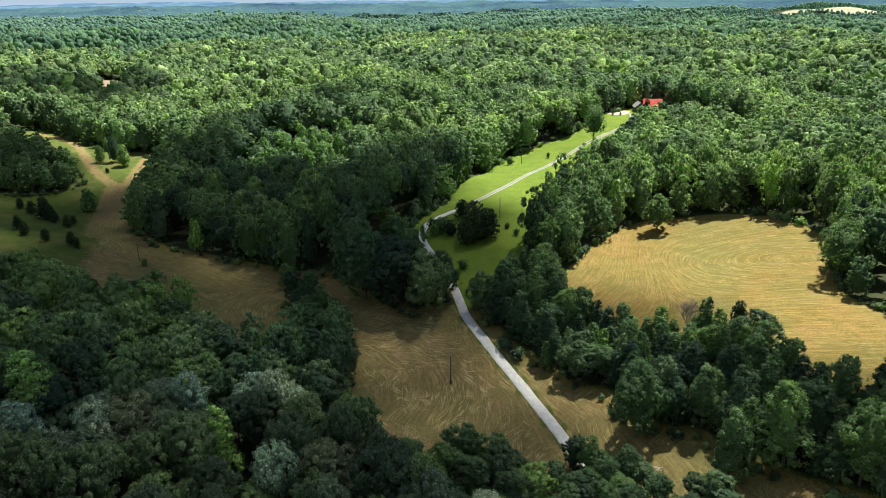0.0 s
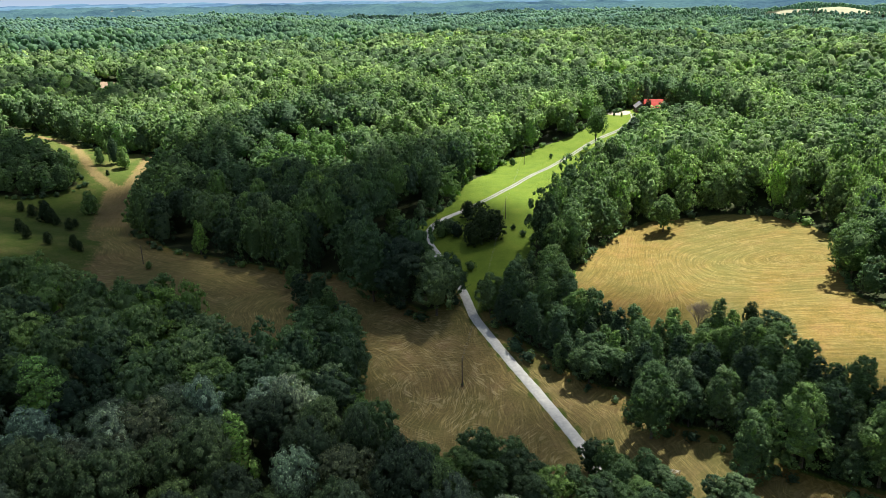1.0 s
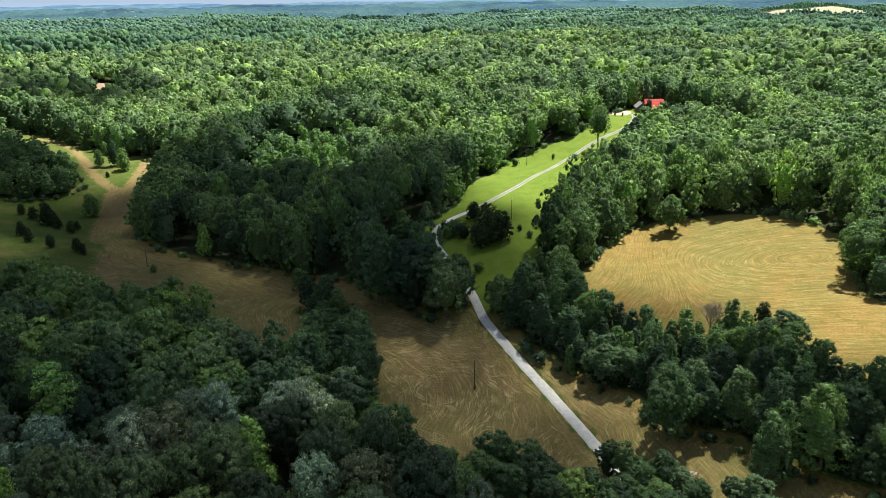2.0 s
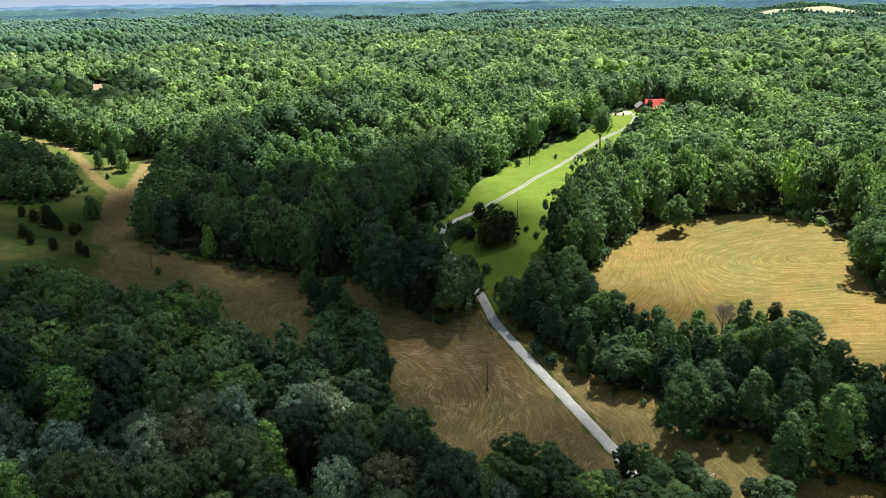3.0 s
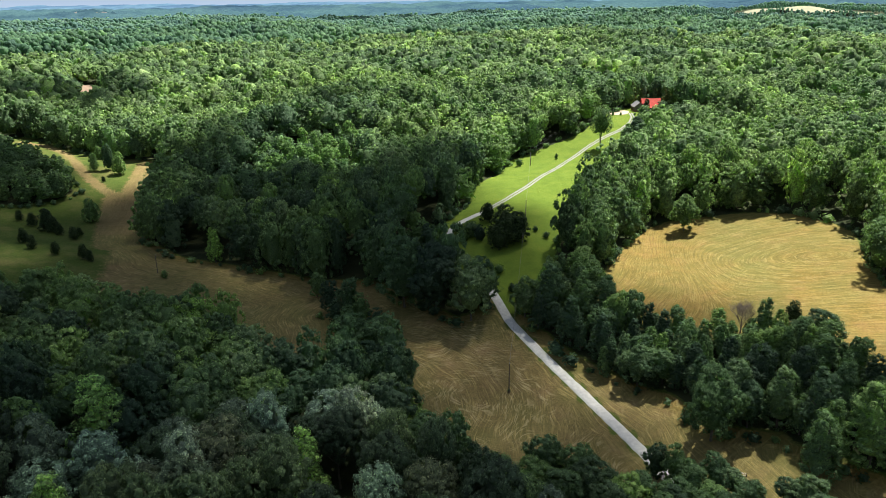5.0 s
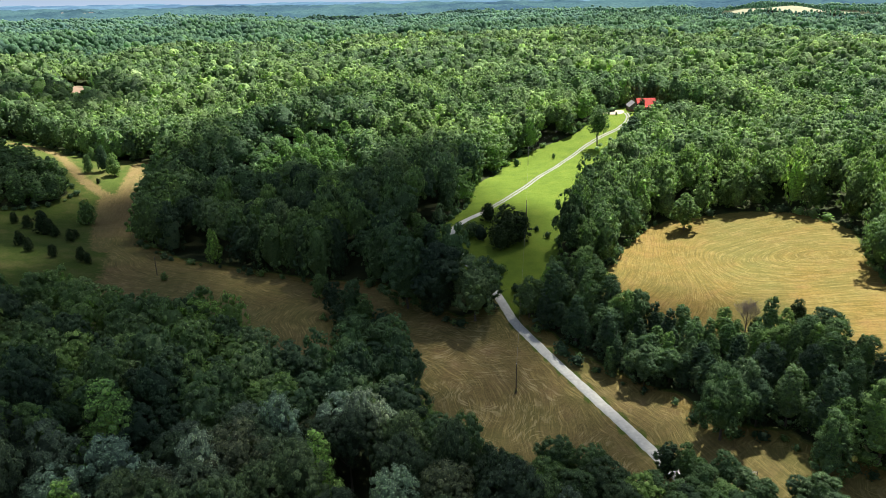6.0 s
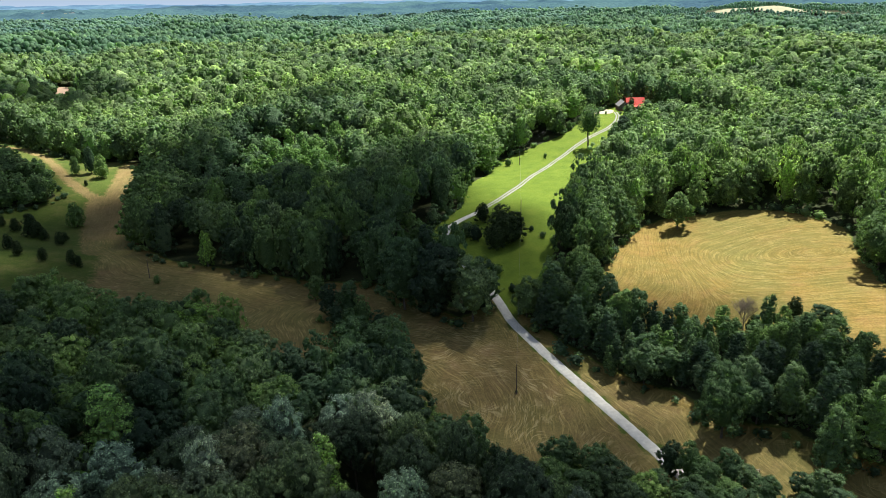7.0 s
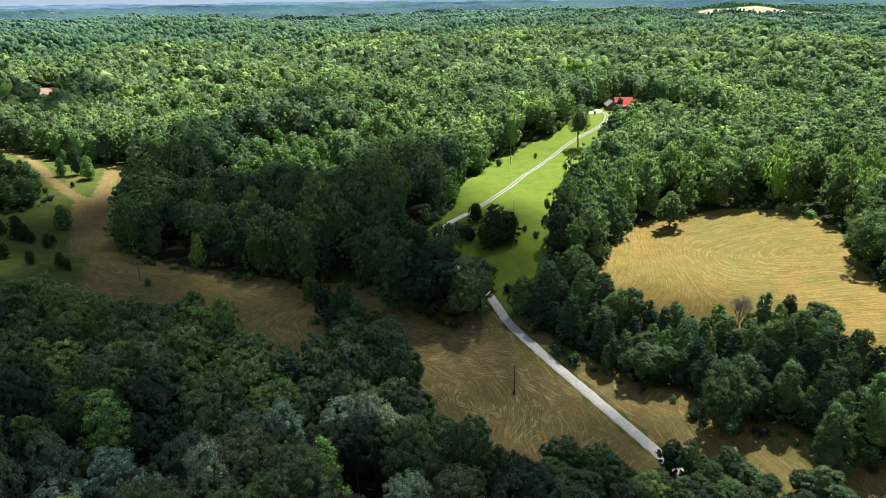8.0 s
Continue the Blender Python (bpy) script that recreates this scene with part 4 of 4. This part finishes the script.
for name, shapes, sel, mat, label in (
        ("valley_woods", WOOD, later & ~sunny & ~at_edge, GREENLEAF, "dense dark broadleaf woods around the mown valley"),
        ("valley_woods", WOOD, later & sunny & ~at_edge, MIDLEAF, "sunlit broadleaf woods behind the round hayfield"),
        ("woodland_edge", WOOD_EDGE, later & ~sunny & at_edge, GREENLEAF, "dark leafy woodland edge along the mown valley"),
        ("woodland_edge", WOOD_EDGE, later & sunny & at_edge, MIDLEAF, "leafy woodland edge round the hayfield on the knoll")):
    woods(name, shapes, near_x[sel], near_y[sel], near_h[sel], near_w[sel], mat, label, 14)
for name, shapes, sp, r0, r1, mat, blend, label in (
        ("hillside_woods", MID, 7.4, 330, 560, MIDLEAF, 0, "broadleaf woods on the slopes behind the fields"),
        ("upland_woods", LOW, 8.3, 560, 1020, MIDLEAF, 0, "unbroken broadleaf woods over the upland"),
        # the two far rings carry painted haze in their leaf colour
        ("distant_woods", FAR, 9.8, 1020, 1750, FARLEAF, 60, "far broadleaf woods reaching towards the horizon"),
        ("farthest_woods", FARTHEST_TREES, 10.8, 1750, 2600, HAZYLEAF, 60, "broadleaf woods close to the horizon with haze painted into their colour")):
    fx, fy = scatter(sp, r0, r1, r0, -35.5, 41.5, blend)
    keep = apart_from_heroes(fx, fy)
    fx, fy = fx[keep], fy[keep]
    fh = tree_height(fx, fy, 15)
    fw = np.where((fx < -184) & (fx > -300) & (fy > 325) & (fy < 425), 1.35, 1.0) * np.random.RandomState(16).uniform(0.84, 1.18, fx.shape)
    fw = fw * np.where((fx > 90) & (fy < 600), np.clip(17.0 / fh, 1.0, 1.6), 1.0)
    rim = (open_ground(fx, fy) > -9) & (fy < 600)
    if rim.any():
        woods("woodland_edge", MID_EDGE, fx[rim], fy[rim], fh[rim], fw[rim], MIDLEAF, "leafy woodland edge along the lawn and track", 18)
    woods(name, shapes, fx[~rim], fy[~rim], fh[~rim], fw[~rim], mat, label, 17)
# the wood below and behind the flight
bx, by = scatter(8.5, 0, 130, 71, -400, 400)
keep = (np.abs(np.degrees(np.arctan2(bx - CX, by - CY + 20)) - 3.0) > 46) | (np.hypot(bx - CX, by - CY) < 60)
bx, by = bx[keep], by[keep]
woods("woods_below", LOW, bx, by, tree_height(bx, by, 72), np.full(bx.shape, 1.35), LEAF, "broadleaf woods on the slope below", 73)

# ---- canopy beyond ----
def canopy_sheet(name, r0, r1, mat, label, kind, category):
    ang = np.radians(np.concatenate([np.arange(-40, 47, 0.22), np.arange(47, 320, 4.0)]))
    rad = [r0]
    while rad[-1] < r1:
        rad.append(rad[-1] + max(9.0, rad[-1] * 0.006))
    A, R = np.meshgrid(ang, np.array(rad))
    r = np.random.RandomState(31)
    A2 = A + r.uniform(-0.5, 0.5, A.shape) * 0.003
    x, y = CX + R * np.sin(A2), CY + R * np.cos(A2)
    z = height(x, y) + 13 + r.uniform(-1, 1, x.shape) * (8.0 if kind == "stuff" else 4.5 * smooth(4700, 3000, R))
    i = np.arange(x.size).reshape(x.shape)
    j = np.concatenate([i, i[:, :1]], 1)
    q = np.stack([j[:-1, :-1], j[:-1, 1:], j[1:, 1:], j[1:, :-1]], -1)
    ac = np.degrees((A[:-1] + 0.001))
    keep = ~((ac > -35.0) & (ac < 41.0) & (R[:-1] < 2560)) & ~((ac > -50) & (ac < 52) & (R[:-1] < 420)) & (open_ground(x[:-1], y[:-1]) < -16)
    ob = link_mesh(name, np.stack([x, y, z], -1).reshape(-1, 3), q[keep], mat)
    put_attribute(ob, "tint", r.uniform(0, 1, x.size))
    return tagged(ob, label, category, kind=kind)


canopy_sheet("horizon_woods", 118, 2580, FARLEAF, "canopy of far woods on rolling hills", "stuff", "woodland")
# both backdrops glow with painted haze
canopy_sheet("backdrop", 2580, 3900, FARHILL, "wooded hills far away with painted blue-green haze glow", "structure", "hills")
canopy_sheet("backdrop", 3900, 4850, FARTHEST, "hills on the horizon with painted pale blue haze glow", "structure", "hills")


# ---- clouds ----
def cloud(name, x, y, z, puffs, seed):
    """A fair-weather cumulus: a flat-bottomed heap of puffs."""
    r = random.Random(seed)
    bm = bmesh.new()
    for px, py, pr in puffs:
        for k in range(4):
            q = pr * (1.0 if k == 0 else r.uniform(0.35, 0.6))
            a = r.uniform(0, 6.28)
            off = 0 if k == 0 else pr * r.uniform(0.5, 0.95)
            got = bmesh.ops.create_icosphere(bm, subdivisions=3, radius=q)["verts"]
            for v in got:
                n = noise.noise(v.co * (2.2 / q) + Vector((px, py, k)))
                v.co *= 1 + 0.22 * n
                v.co.z = v.co.z * 0.55 if v.co.z > 0 else v.co.z * 0.12
                v.co += Vector((px + off * math.cos(a), py + off * math.sin(a), 0))
    ob = part("puffs", bm, CLOUD)
    ob.name = name
    ob.location = (x, y, z)
    return tagged(ob, "white fair-weather cumulus cloud with a flat base", "cloud", "drifting clouds")


CLOUD_Z = 1500.0
SHIFT = SUN_DIR * (CLOUD_Z / SUN_DIR.z)
cloud("cumulus_cloud", SHIFT.x, SHIFT.y, CLOUD_Z, [(-78, 96, 42), (-100, 88, 32), (-94, 172, 18), (10, 238, 18), (-142, 345, 30), (-34, 332, 26), (-150, 378, 20), (-135, 205, 60), (-60, 228, 55), (-24, 190, 30), (-90, 275, 64), (-18, 238, 42), (-35, 290, 50), 
                                                   (-170, 260, 70), (-190, 170, 70), (-150, 330, 45), (-25, 66, 48), (-130, 85, 58)] + [(16, 204, 22), (92, 126, 24), (-66, 214, 26), (-62, 268, 14), (56, 154, 13), (-275, 545, 50), (-335, 560, 55), (-50, 152, 26), (-40, 128, 20), (-14, 164, 24), (-198, 312, 40), (32, 118, 18), (4, 152, 34), (-242, 366, 36), (-240, 338, 24), (-232, 365, 42), (-254, 350, 24), (-244, 372, 20), (14, 258, 26), (0, 280, 12), (-118, 330, 22), (46, 203, 16), (66, 190, 12), (-100, 158, 36), (18, 214, 14), (70, 140, 20), (-84, 312, 26), (0, 128, 20), (106, 116, 24), (-130, 372, 20), (-136, 418, 20), (-26, 372, 18), (-80, 450, 20), (-44, 440, 14), (-112, 452, 16), (-112, 122, 28)], 3)
for tx, ty, size, seed in ((-30, 2500, 200, 5), (1500, 3000, 200, 7), (-1320, 2640, 170, 9), (500, 3600, 260, 11), (-700, 3700, 260, 13)):
    cloud("cumulus_cloud", SHIFT.x + tx, SHIFT.y + ty, CLOUD_Z, [(0, 0, size * 0.5), (size * 0.7, 30, size * 0.4), (-size * 0.7, -20, size * 0.4), (size * 1.2, 10, size * 0.25), (-size * 1.2, 0, size * 0.28)], seed)


# ---- poles and wires ----
def utility_pole(x, y, h, turn, arm=True, label="weathered wooden utility pole standing in the field"):
    e = new("utility_pole")
    e.matrix_basis = pose(x, y, float(height(x, y)), 0, 0, turn)
    bm = bmesh.new()
    tube(bm, [(0, 0, -0.8), (0, 0, h * 0.5), (0, 0, h)], [0.17, 0.145, 0.115], 10)
    part("post", bm, POLEWOOD, e)
    if arm:
        bm = bmesh.new()
        box(bm, -0.9, 0.12, h - 0.75, 0.9, 0.24, h - 0.62)
        part("crossarm", bm, POLEWOOD, e)
    for k in ((-0.75, 0.75) if arm else (0,)):
        bm = bmesh.new()
        tube(bm, [(k, 0.18 if arm else 0, h - (0.62 if arm else 0)), (k, 0.18 if arm else 0, h - (0.4 if arm else -0.2))], [0.06, 0.045], 8)
        part("insulator", bm, WHITEPAINT, e)
    bm = bmesh.new()
    tube(bm, [(0.26, 0, h - 2.0), (0.26, 0, h - 1.9), (0.26, 0, h - 1.15), (0.26, 0, h - 1.1)], [0.12, 0.17, 0.17, 0.1], 10)
    if arm:
        part("transformer", bm, SIDING, e)
    else:
        bm.free()
    return tagged(e, label, "utility pole", "utility poles")


POLES = [(0.9, 176, 9.0), (22, 279, 8.5), (41, 379, 10.0), (98, 463, 10.0)]
for i, (x, y, h) in enumerate(POLES):
    utility_pole(x, y, h, (10, 12, 30, 35)[i], arm=False)
utility_pole(-119, 262, 7.2, 0, arm=False)
for (x0, y0, h0), (x1, y1, h1) in zip(POLES, POLES[1:]):
    e = new("power_line")
    a, b = Vector((x0, y0, float(height(x0, y0)) + h0 + 0.1)), Vector((x1, y1, float(height(x1, y1)) + h1 + 0.1))
    e.location = a
    for drop in (0.0, 1.3):
        bm = bmesh.new()
        n = 16
        tube(bm, [(b - a) * (k / n) - Vector((0, 0, drop + 2.2 * 4 * (k / n) * (1 - k / n))) for k in range(n + 1)], [0.016] * (n + 1), 4)
        part("wire", bm, WIRE, e)
    tagged(e, "thin sagging overhead wires between wooden poles", "power line", "power lines")


# ---- dead tree at the rim of the knoll ----
def dead_tree(x, y, h):
    r = random.Random(5)
    e = new("dead_tree")
    e.location = (x, y, float(height(x, y)) - 0.1)

    def grow(bm, p, d, length, thick, depth):
        q = p + d * length * 0.5 + Vector((r.uniform(-1, 1), r.uniform(-1, 1), 0)) * length * 0.05
        end = q + (d + Vector((r.uniform(-0.2, 0.2), r.uniform(-0.2, 0.2), 0.12))).normalized() * length * 0.5
        tube(bm, [p, q, end], [thick, thick * 0.75, thick * 0.45], 5 if depth > 2 else 3)
        if depth:
            for k in range(6):
                a = r.uniform(0, 6.28)
                side = Vector((math.cos(a), math.sin(a), r.uniform(0.2, 1.0))).normalized()
                grow(bm, p.lerp(end, r.uniform(0.45, 1.0)), (d * 0.6 + side * 0.8).normalized(), length * r.uniform(0.45, 0.68), thick * 0.52, depth - 1)
    bm = bmesh.new()
    tube(bm, [(0, 0, 0), (0.05, 0, h * 0.2), (0.0, 0.08, h * 0.42)], [0.22, 0.17, 0.12], 8)
    part("trunk", bm, DEADWOOD, e)
    bm = bmesh.new()
    for k in range(9):
        a = k * 2.4
        grow(bm, Vector((0, 0, h * (0.15 + 0.03 * k))), Vector((math.cos(a), math.sin(a), 1.9)).normalized(), h * 0.36, 0.09, 3)
    part("branches", bm, DEADWOOD, e)
    return tagged(e, "leafless grey dead tree at the field edge", "dead tree")


dead_tree(68, 185.5, 10.5)


# ---- farmhouse ----
def gable_roof(bm, x0, x1, y0, y1, z, rise, over=0.5, thick=0.18, along_x=True):
    """Two sloping slabs with a ridge."""
    mid = (y0 + y1) / 2 if along_x else (x0 + x1) / 2
    lo, hi = (x0 - over, x1 + over) if along_x else (y0 - over, y1 + over)
    edge0, edge1 = (y0, y1) if along_x else (x0, x1)
    slope = rise / ((edge1 - edge0) / 2)
    prof = [(edge0 - over, z - over * slope), (mid, z + rise), (edge1 + over, z - over * slope)]
    prof = prof + [(a, b - thick) for a, b in prof[::-1]]
    ends = []
    for u in (lo, hi):
        ends.append([bm.verts.new((u, a, b) if along_x else (a, u, b)) for a, b in prof])
    n = len(prof)
    for k in range(n):
        bm.faces.new((ends[0][k], ends[0][(k + 1) % n], ends[1][(k + 1) % n], ends[1][k]))
    bm.faces.new(ends[0][::-1])
    bm.faces.new(ends[1])


def gable_wall(bm, x0, x1, y0, y1, z0, z1, rise, along_x=True):
    """A closed body with gable ends."""
    if along_x:
        prof, ends = [(y0, z0), (y1, z0), (y1, z1), ((y0 + y1) / 2, z1 + rise), (y0, z1)], (x0, x1)
    else:
        prof, ends = [(x0, z0), (x1, z0), (x1, z1), ((x0 + x1) / 2, z1 + rise), (x0, z1)], (y0, y1)
    rows = [[bm.verts.new((u, a, b) if along_x else (a, u, b)) for a, b in prof] for u in ends]
    n = len(prof)
    for k in range(n):
        bm.faces.new((rows[0][k], rows[0][(k + 1) % n], rows[1][(k + 1) % n], rows[1][k]))
    bm.faces.new(rows[0][::-1])
    bm.faces.new(rows[1])


def farmhouse(x, y, turn):
    e = new("farmhouse")
    e.matrix_basis = pose(x, y, float(height(x, y)) - 0.1, 0, 0, turn)
    bm = bmesh.new()
    gable_wall(bm, -3, 7.4, 0, 8.5, -1.5, 3.2, 3.9)
    part("wall", bm, BRICK, e)
    bm = bmesh.new()
    gable_roof(bm, -3, 7.4, 0, 8.5, 3.3, 4.0, 0.9)
    roof = part("roof", bm, REDROOF, e, "red metal roof")
    for k in range(11):
        bm = bmesh.new()
        u = -3.6 + k * 1.1
        tube(bm, [(u, -0.85, 2.53), (u, 4.2, 7.33)], [0.035, 0.035], 4)
        part("roof_seam", bm, REDROOF, roof)
    bm = bmesh.new()
    gable_wall(bm, -9.6, -3.2, -4.5, 6, -1.5, 3.2, 2.6, along_x=False)
    part("wing_wall", bm, SIDING, e, "grey sided gable wing")
    bm = bmesh.new()
    box(bm, -9.66, -4.56, -1.5, -3.14, 6.06, 1.4)
    part("wing_base", bm, BRICK, e, "brown brick lower wall")
    bm = bmesh.new()
    gable_roof(bm, -9.6, -3.2, -4.5, 6, 3.3, 2.7, 0.5, along_x=False)
    part("wing_roof", bm, SHINGLE, e, "weathered grey shingle roof")
    for u, v, w, h, yy in ((-6.6, 1.7, 1.0, 1.2, -4.5), (-4.8, 1.7, 1.0, 1.2, -4.5), (-5.7, -0.2, 1.6, 1.3, -4.56), (1.2, 1.0, 1.3, 1.4, 0), (6.2, 1.0, 1.3, 1.4, 0), (-5.7, 3.7, 0.8, 0.9, -4.5)):
        bm = bmesh.new()
        box(bm, u - w / 2 - 0.1, yy - 0.06, v - 0.1, u + w / 2 + 0.1, yy - 0.003, v + h + 0.1)
        win = part("window", bm, WHITEPAINT, e)
        bm = bmesh.new()
        box(bm, u - w / 2, yy - 0.08, v, u + w / 2, yy - 0.062, v + h)
        part("pane", bm, DARKGLASS, win)
    bm = bmesh.new()
    box(bm, 3.2, -0.07, 0.0, 4.15, -0.003, 2.1)
    part("door", bm, WHITEPAINT, e)
    bm = bmesh.new()
    box(bm, -3.1, -2.6, -1.5, 7.4, -0.01, 0.0)
    part("porch_floor", bm, BARK, e)
    bm = bmesh.new()
    vs = [bm.verts.new(p) for p in ((-3.3, -3.0, 2.35), (7.8, -3.0, 2.35), (7.8, -0.6, 2.78), (-3.3, -0.6, 2.78), (-3.3, -3.0, 2.2), (7.8, -3.0, 2.2), (7.8, -0.6, 2.63), (-3.3, -0.6, 2.63))]
    for f in ((0, 1, 2, 3), (7, 6, 5, 4), (0, 4, 5, 1), (1, 5, 6, 2), (2, 6, 7, 3), (3, 7, 4, 0)):
        bm.faces.new([vs[i] for i in f])
    part("porch_roof", bm, REDROOF, e, "red metal porch roof")
    for k in range(5):
        bm = bmesh.new()
        box(bm, -2.9 + k * 2.5, -2.75, 0.0, -2.75 + k * 2.5, -2.6, 2.28)
        part("porch_post", bm, POLEWOOD, e)
    return tagged(e, "brick farmhouse with a bright red metal roof", "house")


farmhouse(131.6, 465, -6)
tree_thing("plum_tree", TRUNKS[0], crown_mesh("crown", HI[0], PLUM), 126.5, 457.0, 6.0, 1.1, 30, "dark red plum tree in front of the farmhouse")
for x, y in ((101, 468), (106, 472)):
    e = new("sign_board")
    e.matrix_basis = pose(x, y, float(height(x, y)), 0, 0, -15)
    bm = bmesh.new()
    box(bm, -0.05, -0.05, -0.3, 0.05, 0.05, 1.4)
    part("post", bm, POLEWOOD, e)
    bm = bmesh.new()
    box(bm, -0.6, -0.09, 0.7, 0.6, -0.052, 1.6)
    part("board", bm, WHITEPAINT, e)
    tagged(e, "small white board on a post beside the parking area", "sign", "white boards")

# gravel turning place before the house
bm = bmesh.new()
ring_pts = [(111 + 7.5 * math.cos(a) * (1 + 0.12 * math.sin(3 * a)), 463 + 8.5 * math.sin(a)) for a in np.arange(0, 6.28, 0.3)]
centre = bm.verts.new((111, 463, float(height(111, 463)) + 0.16))
rim = [bm.verts.new((x, y, float(height(x, y)) + 0.14)) for x, y in ring_pts]
foot = [bm.verts.new((111 + (x - 111) * 1.05, 463 + (y - 463) * 1.05, float(height(x, y)) - 0.3)) for x, y in ring_pts]
for k in range(len(rim)):
    j = (k + 1) % len(rim)
    bm.faces.new((centre, rim[k], rim[j]))
    bm.faces.new((rim[k], foot[k], foot[j], rim[j]))
tagged(part("pavement", bm, TANGRAVEL), "pale gravel turning place before the farmhouse", "gravel", kind="structure")


# ---- far farmland ----
def field_patch(poly, label, mat=STRAW):
    """A mown field far away, laid just over the ground."""
    xs, ys = [q[0] for q in poly], [q[1] for q in poly]
    n = 36
    gx2, gy2 = np.meshgrid(np.linspace(min(xs), max(xs), n), np.linspace(min(ys), max(ys), n))
    inside = edge_distance(poly, gx2, gy2) > 0
    i = np.arange(n * n).reshape(n, n)
    q = np.stack([i[:-1, :-1], i[:-1, 1:], i[1:, 1:], i[1:, :-1]], -1)
    f = q[inside[:-1, :-1] & inside[1:, 1:] & inside[:-1, 1:] & inside[1:, :-1]]
    x, y = gx2.ravel(), gy2.ravel()
    ob = link_mesh("hayfield", np.stack([x, y, height(x, y) + 2.5], -1), f, mat, smooth_faces=True)
    return tagged(ob, label, "field", kind="structure")


field_patch(FAR_FIELD, "pale mown hayfield on a far hill")
field_patch(FAR_VILLAGE, "pale fields round a far hamlet")
field_patch(FAR_CLEARING, "bare reddish clearing in the far woods", BARESOIL)


def barn(x, y, turn, size):
    e = new("barn")
    e.matrix_basis = pose(x, y, float(height(x, y)), 0, 0, turn)
    bm = bmesh.new()
    gable_wall(bm, -size, size, -size * 0.5, size * 0.5, -4, 5, 3)
    part("wall", bm, WHITEPAINT, e)
    bm = bmesh.new()
    gable_roof(bm, -size, size, -size * 0.5, size * 0.5, 5.1, 3.1)
    part("roof", bm, SIDING, e)
    return tagged(e, "pale farm building far off among woods", "barn", "far farm buildings")


for x, y, turn, size in ((-1230, 2770, 20, 7), (-1195, 2790, 70, 5), (-1265, 2800, 0, 6), (-1110, 2830, 30, 8), (-100, 3010, 10, 8), (-140, 3000, 60, 6), (830, 2450, 20, 7)):
    barn(x, y, turn, size)


# ---- undergrowth along the woods ----
def undergrowth():
    r = np.random.RandomState(91)
    xs, ys = [], []
    for poly in (VALLEY, KNOLL, LAWN):
        for (ax, ay), (bx, by) in zip(poly, poly[1:] + poly[:1]):
            n = int(math.hypot(bx - ax, by - ay) / 2.6)
            for k in range(n):
                u = (k + r.uniform(0, 1)) / n
                xs.append(ax + (bx - ax) * u + r.normal(0, 0.7))
                ys.append(ay + (by - ay) * u + r.normal(0, 0.7))
    xs, ys = np.array(xs), np.array(ys)
    keep = (open_ground(xs, ys) < 0.6) & (r.uniform(size=xs.shape) < 0.8) & (line_distance(ROAD, xs, ys) > 3.5) & (line_distance(DRIVE, xs, ys) > 3.5)
    for line, w in TRACKS:
        keep &= line_distance(line, xs, ys) > w
    xs, ys = xs[keep], ys[keep]
    low_bush = [crown_shape(130 + s, 130, 0.10, low=0.0, radius=0.6, tufts=30, grid=(6, 3), lobes=7, core=0.8, puff=0.1) for s in range(4)]
    return woods("undergrowth", low_bush, xs, ys, r.uniform(0.8, 3.2, xs.shape), r.uniform(0.8, 1.5, xs.shape), GREENLEAF, "low bushes and brambles along the woodland edge", 92)


undergrowth()


# ---- pipe gate by the lane ----
def pipe_gate(x, y, turn):
    e = new("pipe_gate")
    e.matrix_basis = pose(x, y, float(height(x, y)), 0, 0, turn)
    for u in (0.0, 3.6):
        bm = bmesh.new()
        tube(bm, [(u, 0, -0.4), (u, 0, 1.45)], [0.09, 0.08], 8)
        part("post", bm, POLEWOOD, e)
    for z in (0.35, 0.7, 1.05, 1.3):
        bm = bmesh.new()
        tube(bm, [(0.1, 0, z), (3.5, 0, z)], [0.035, 0.035], 6)
        part("rail", bm, WHITEPAINT, e)
    return tagged(e, "white pipe gate between two wooden posts", "gate")


pipe_gate(44.5, 136.5, -20)
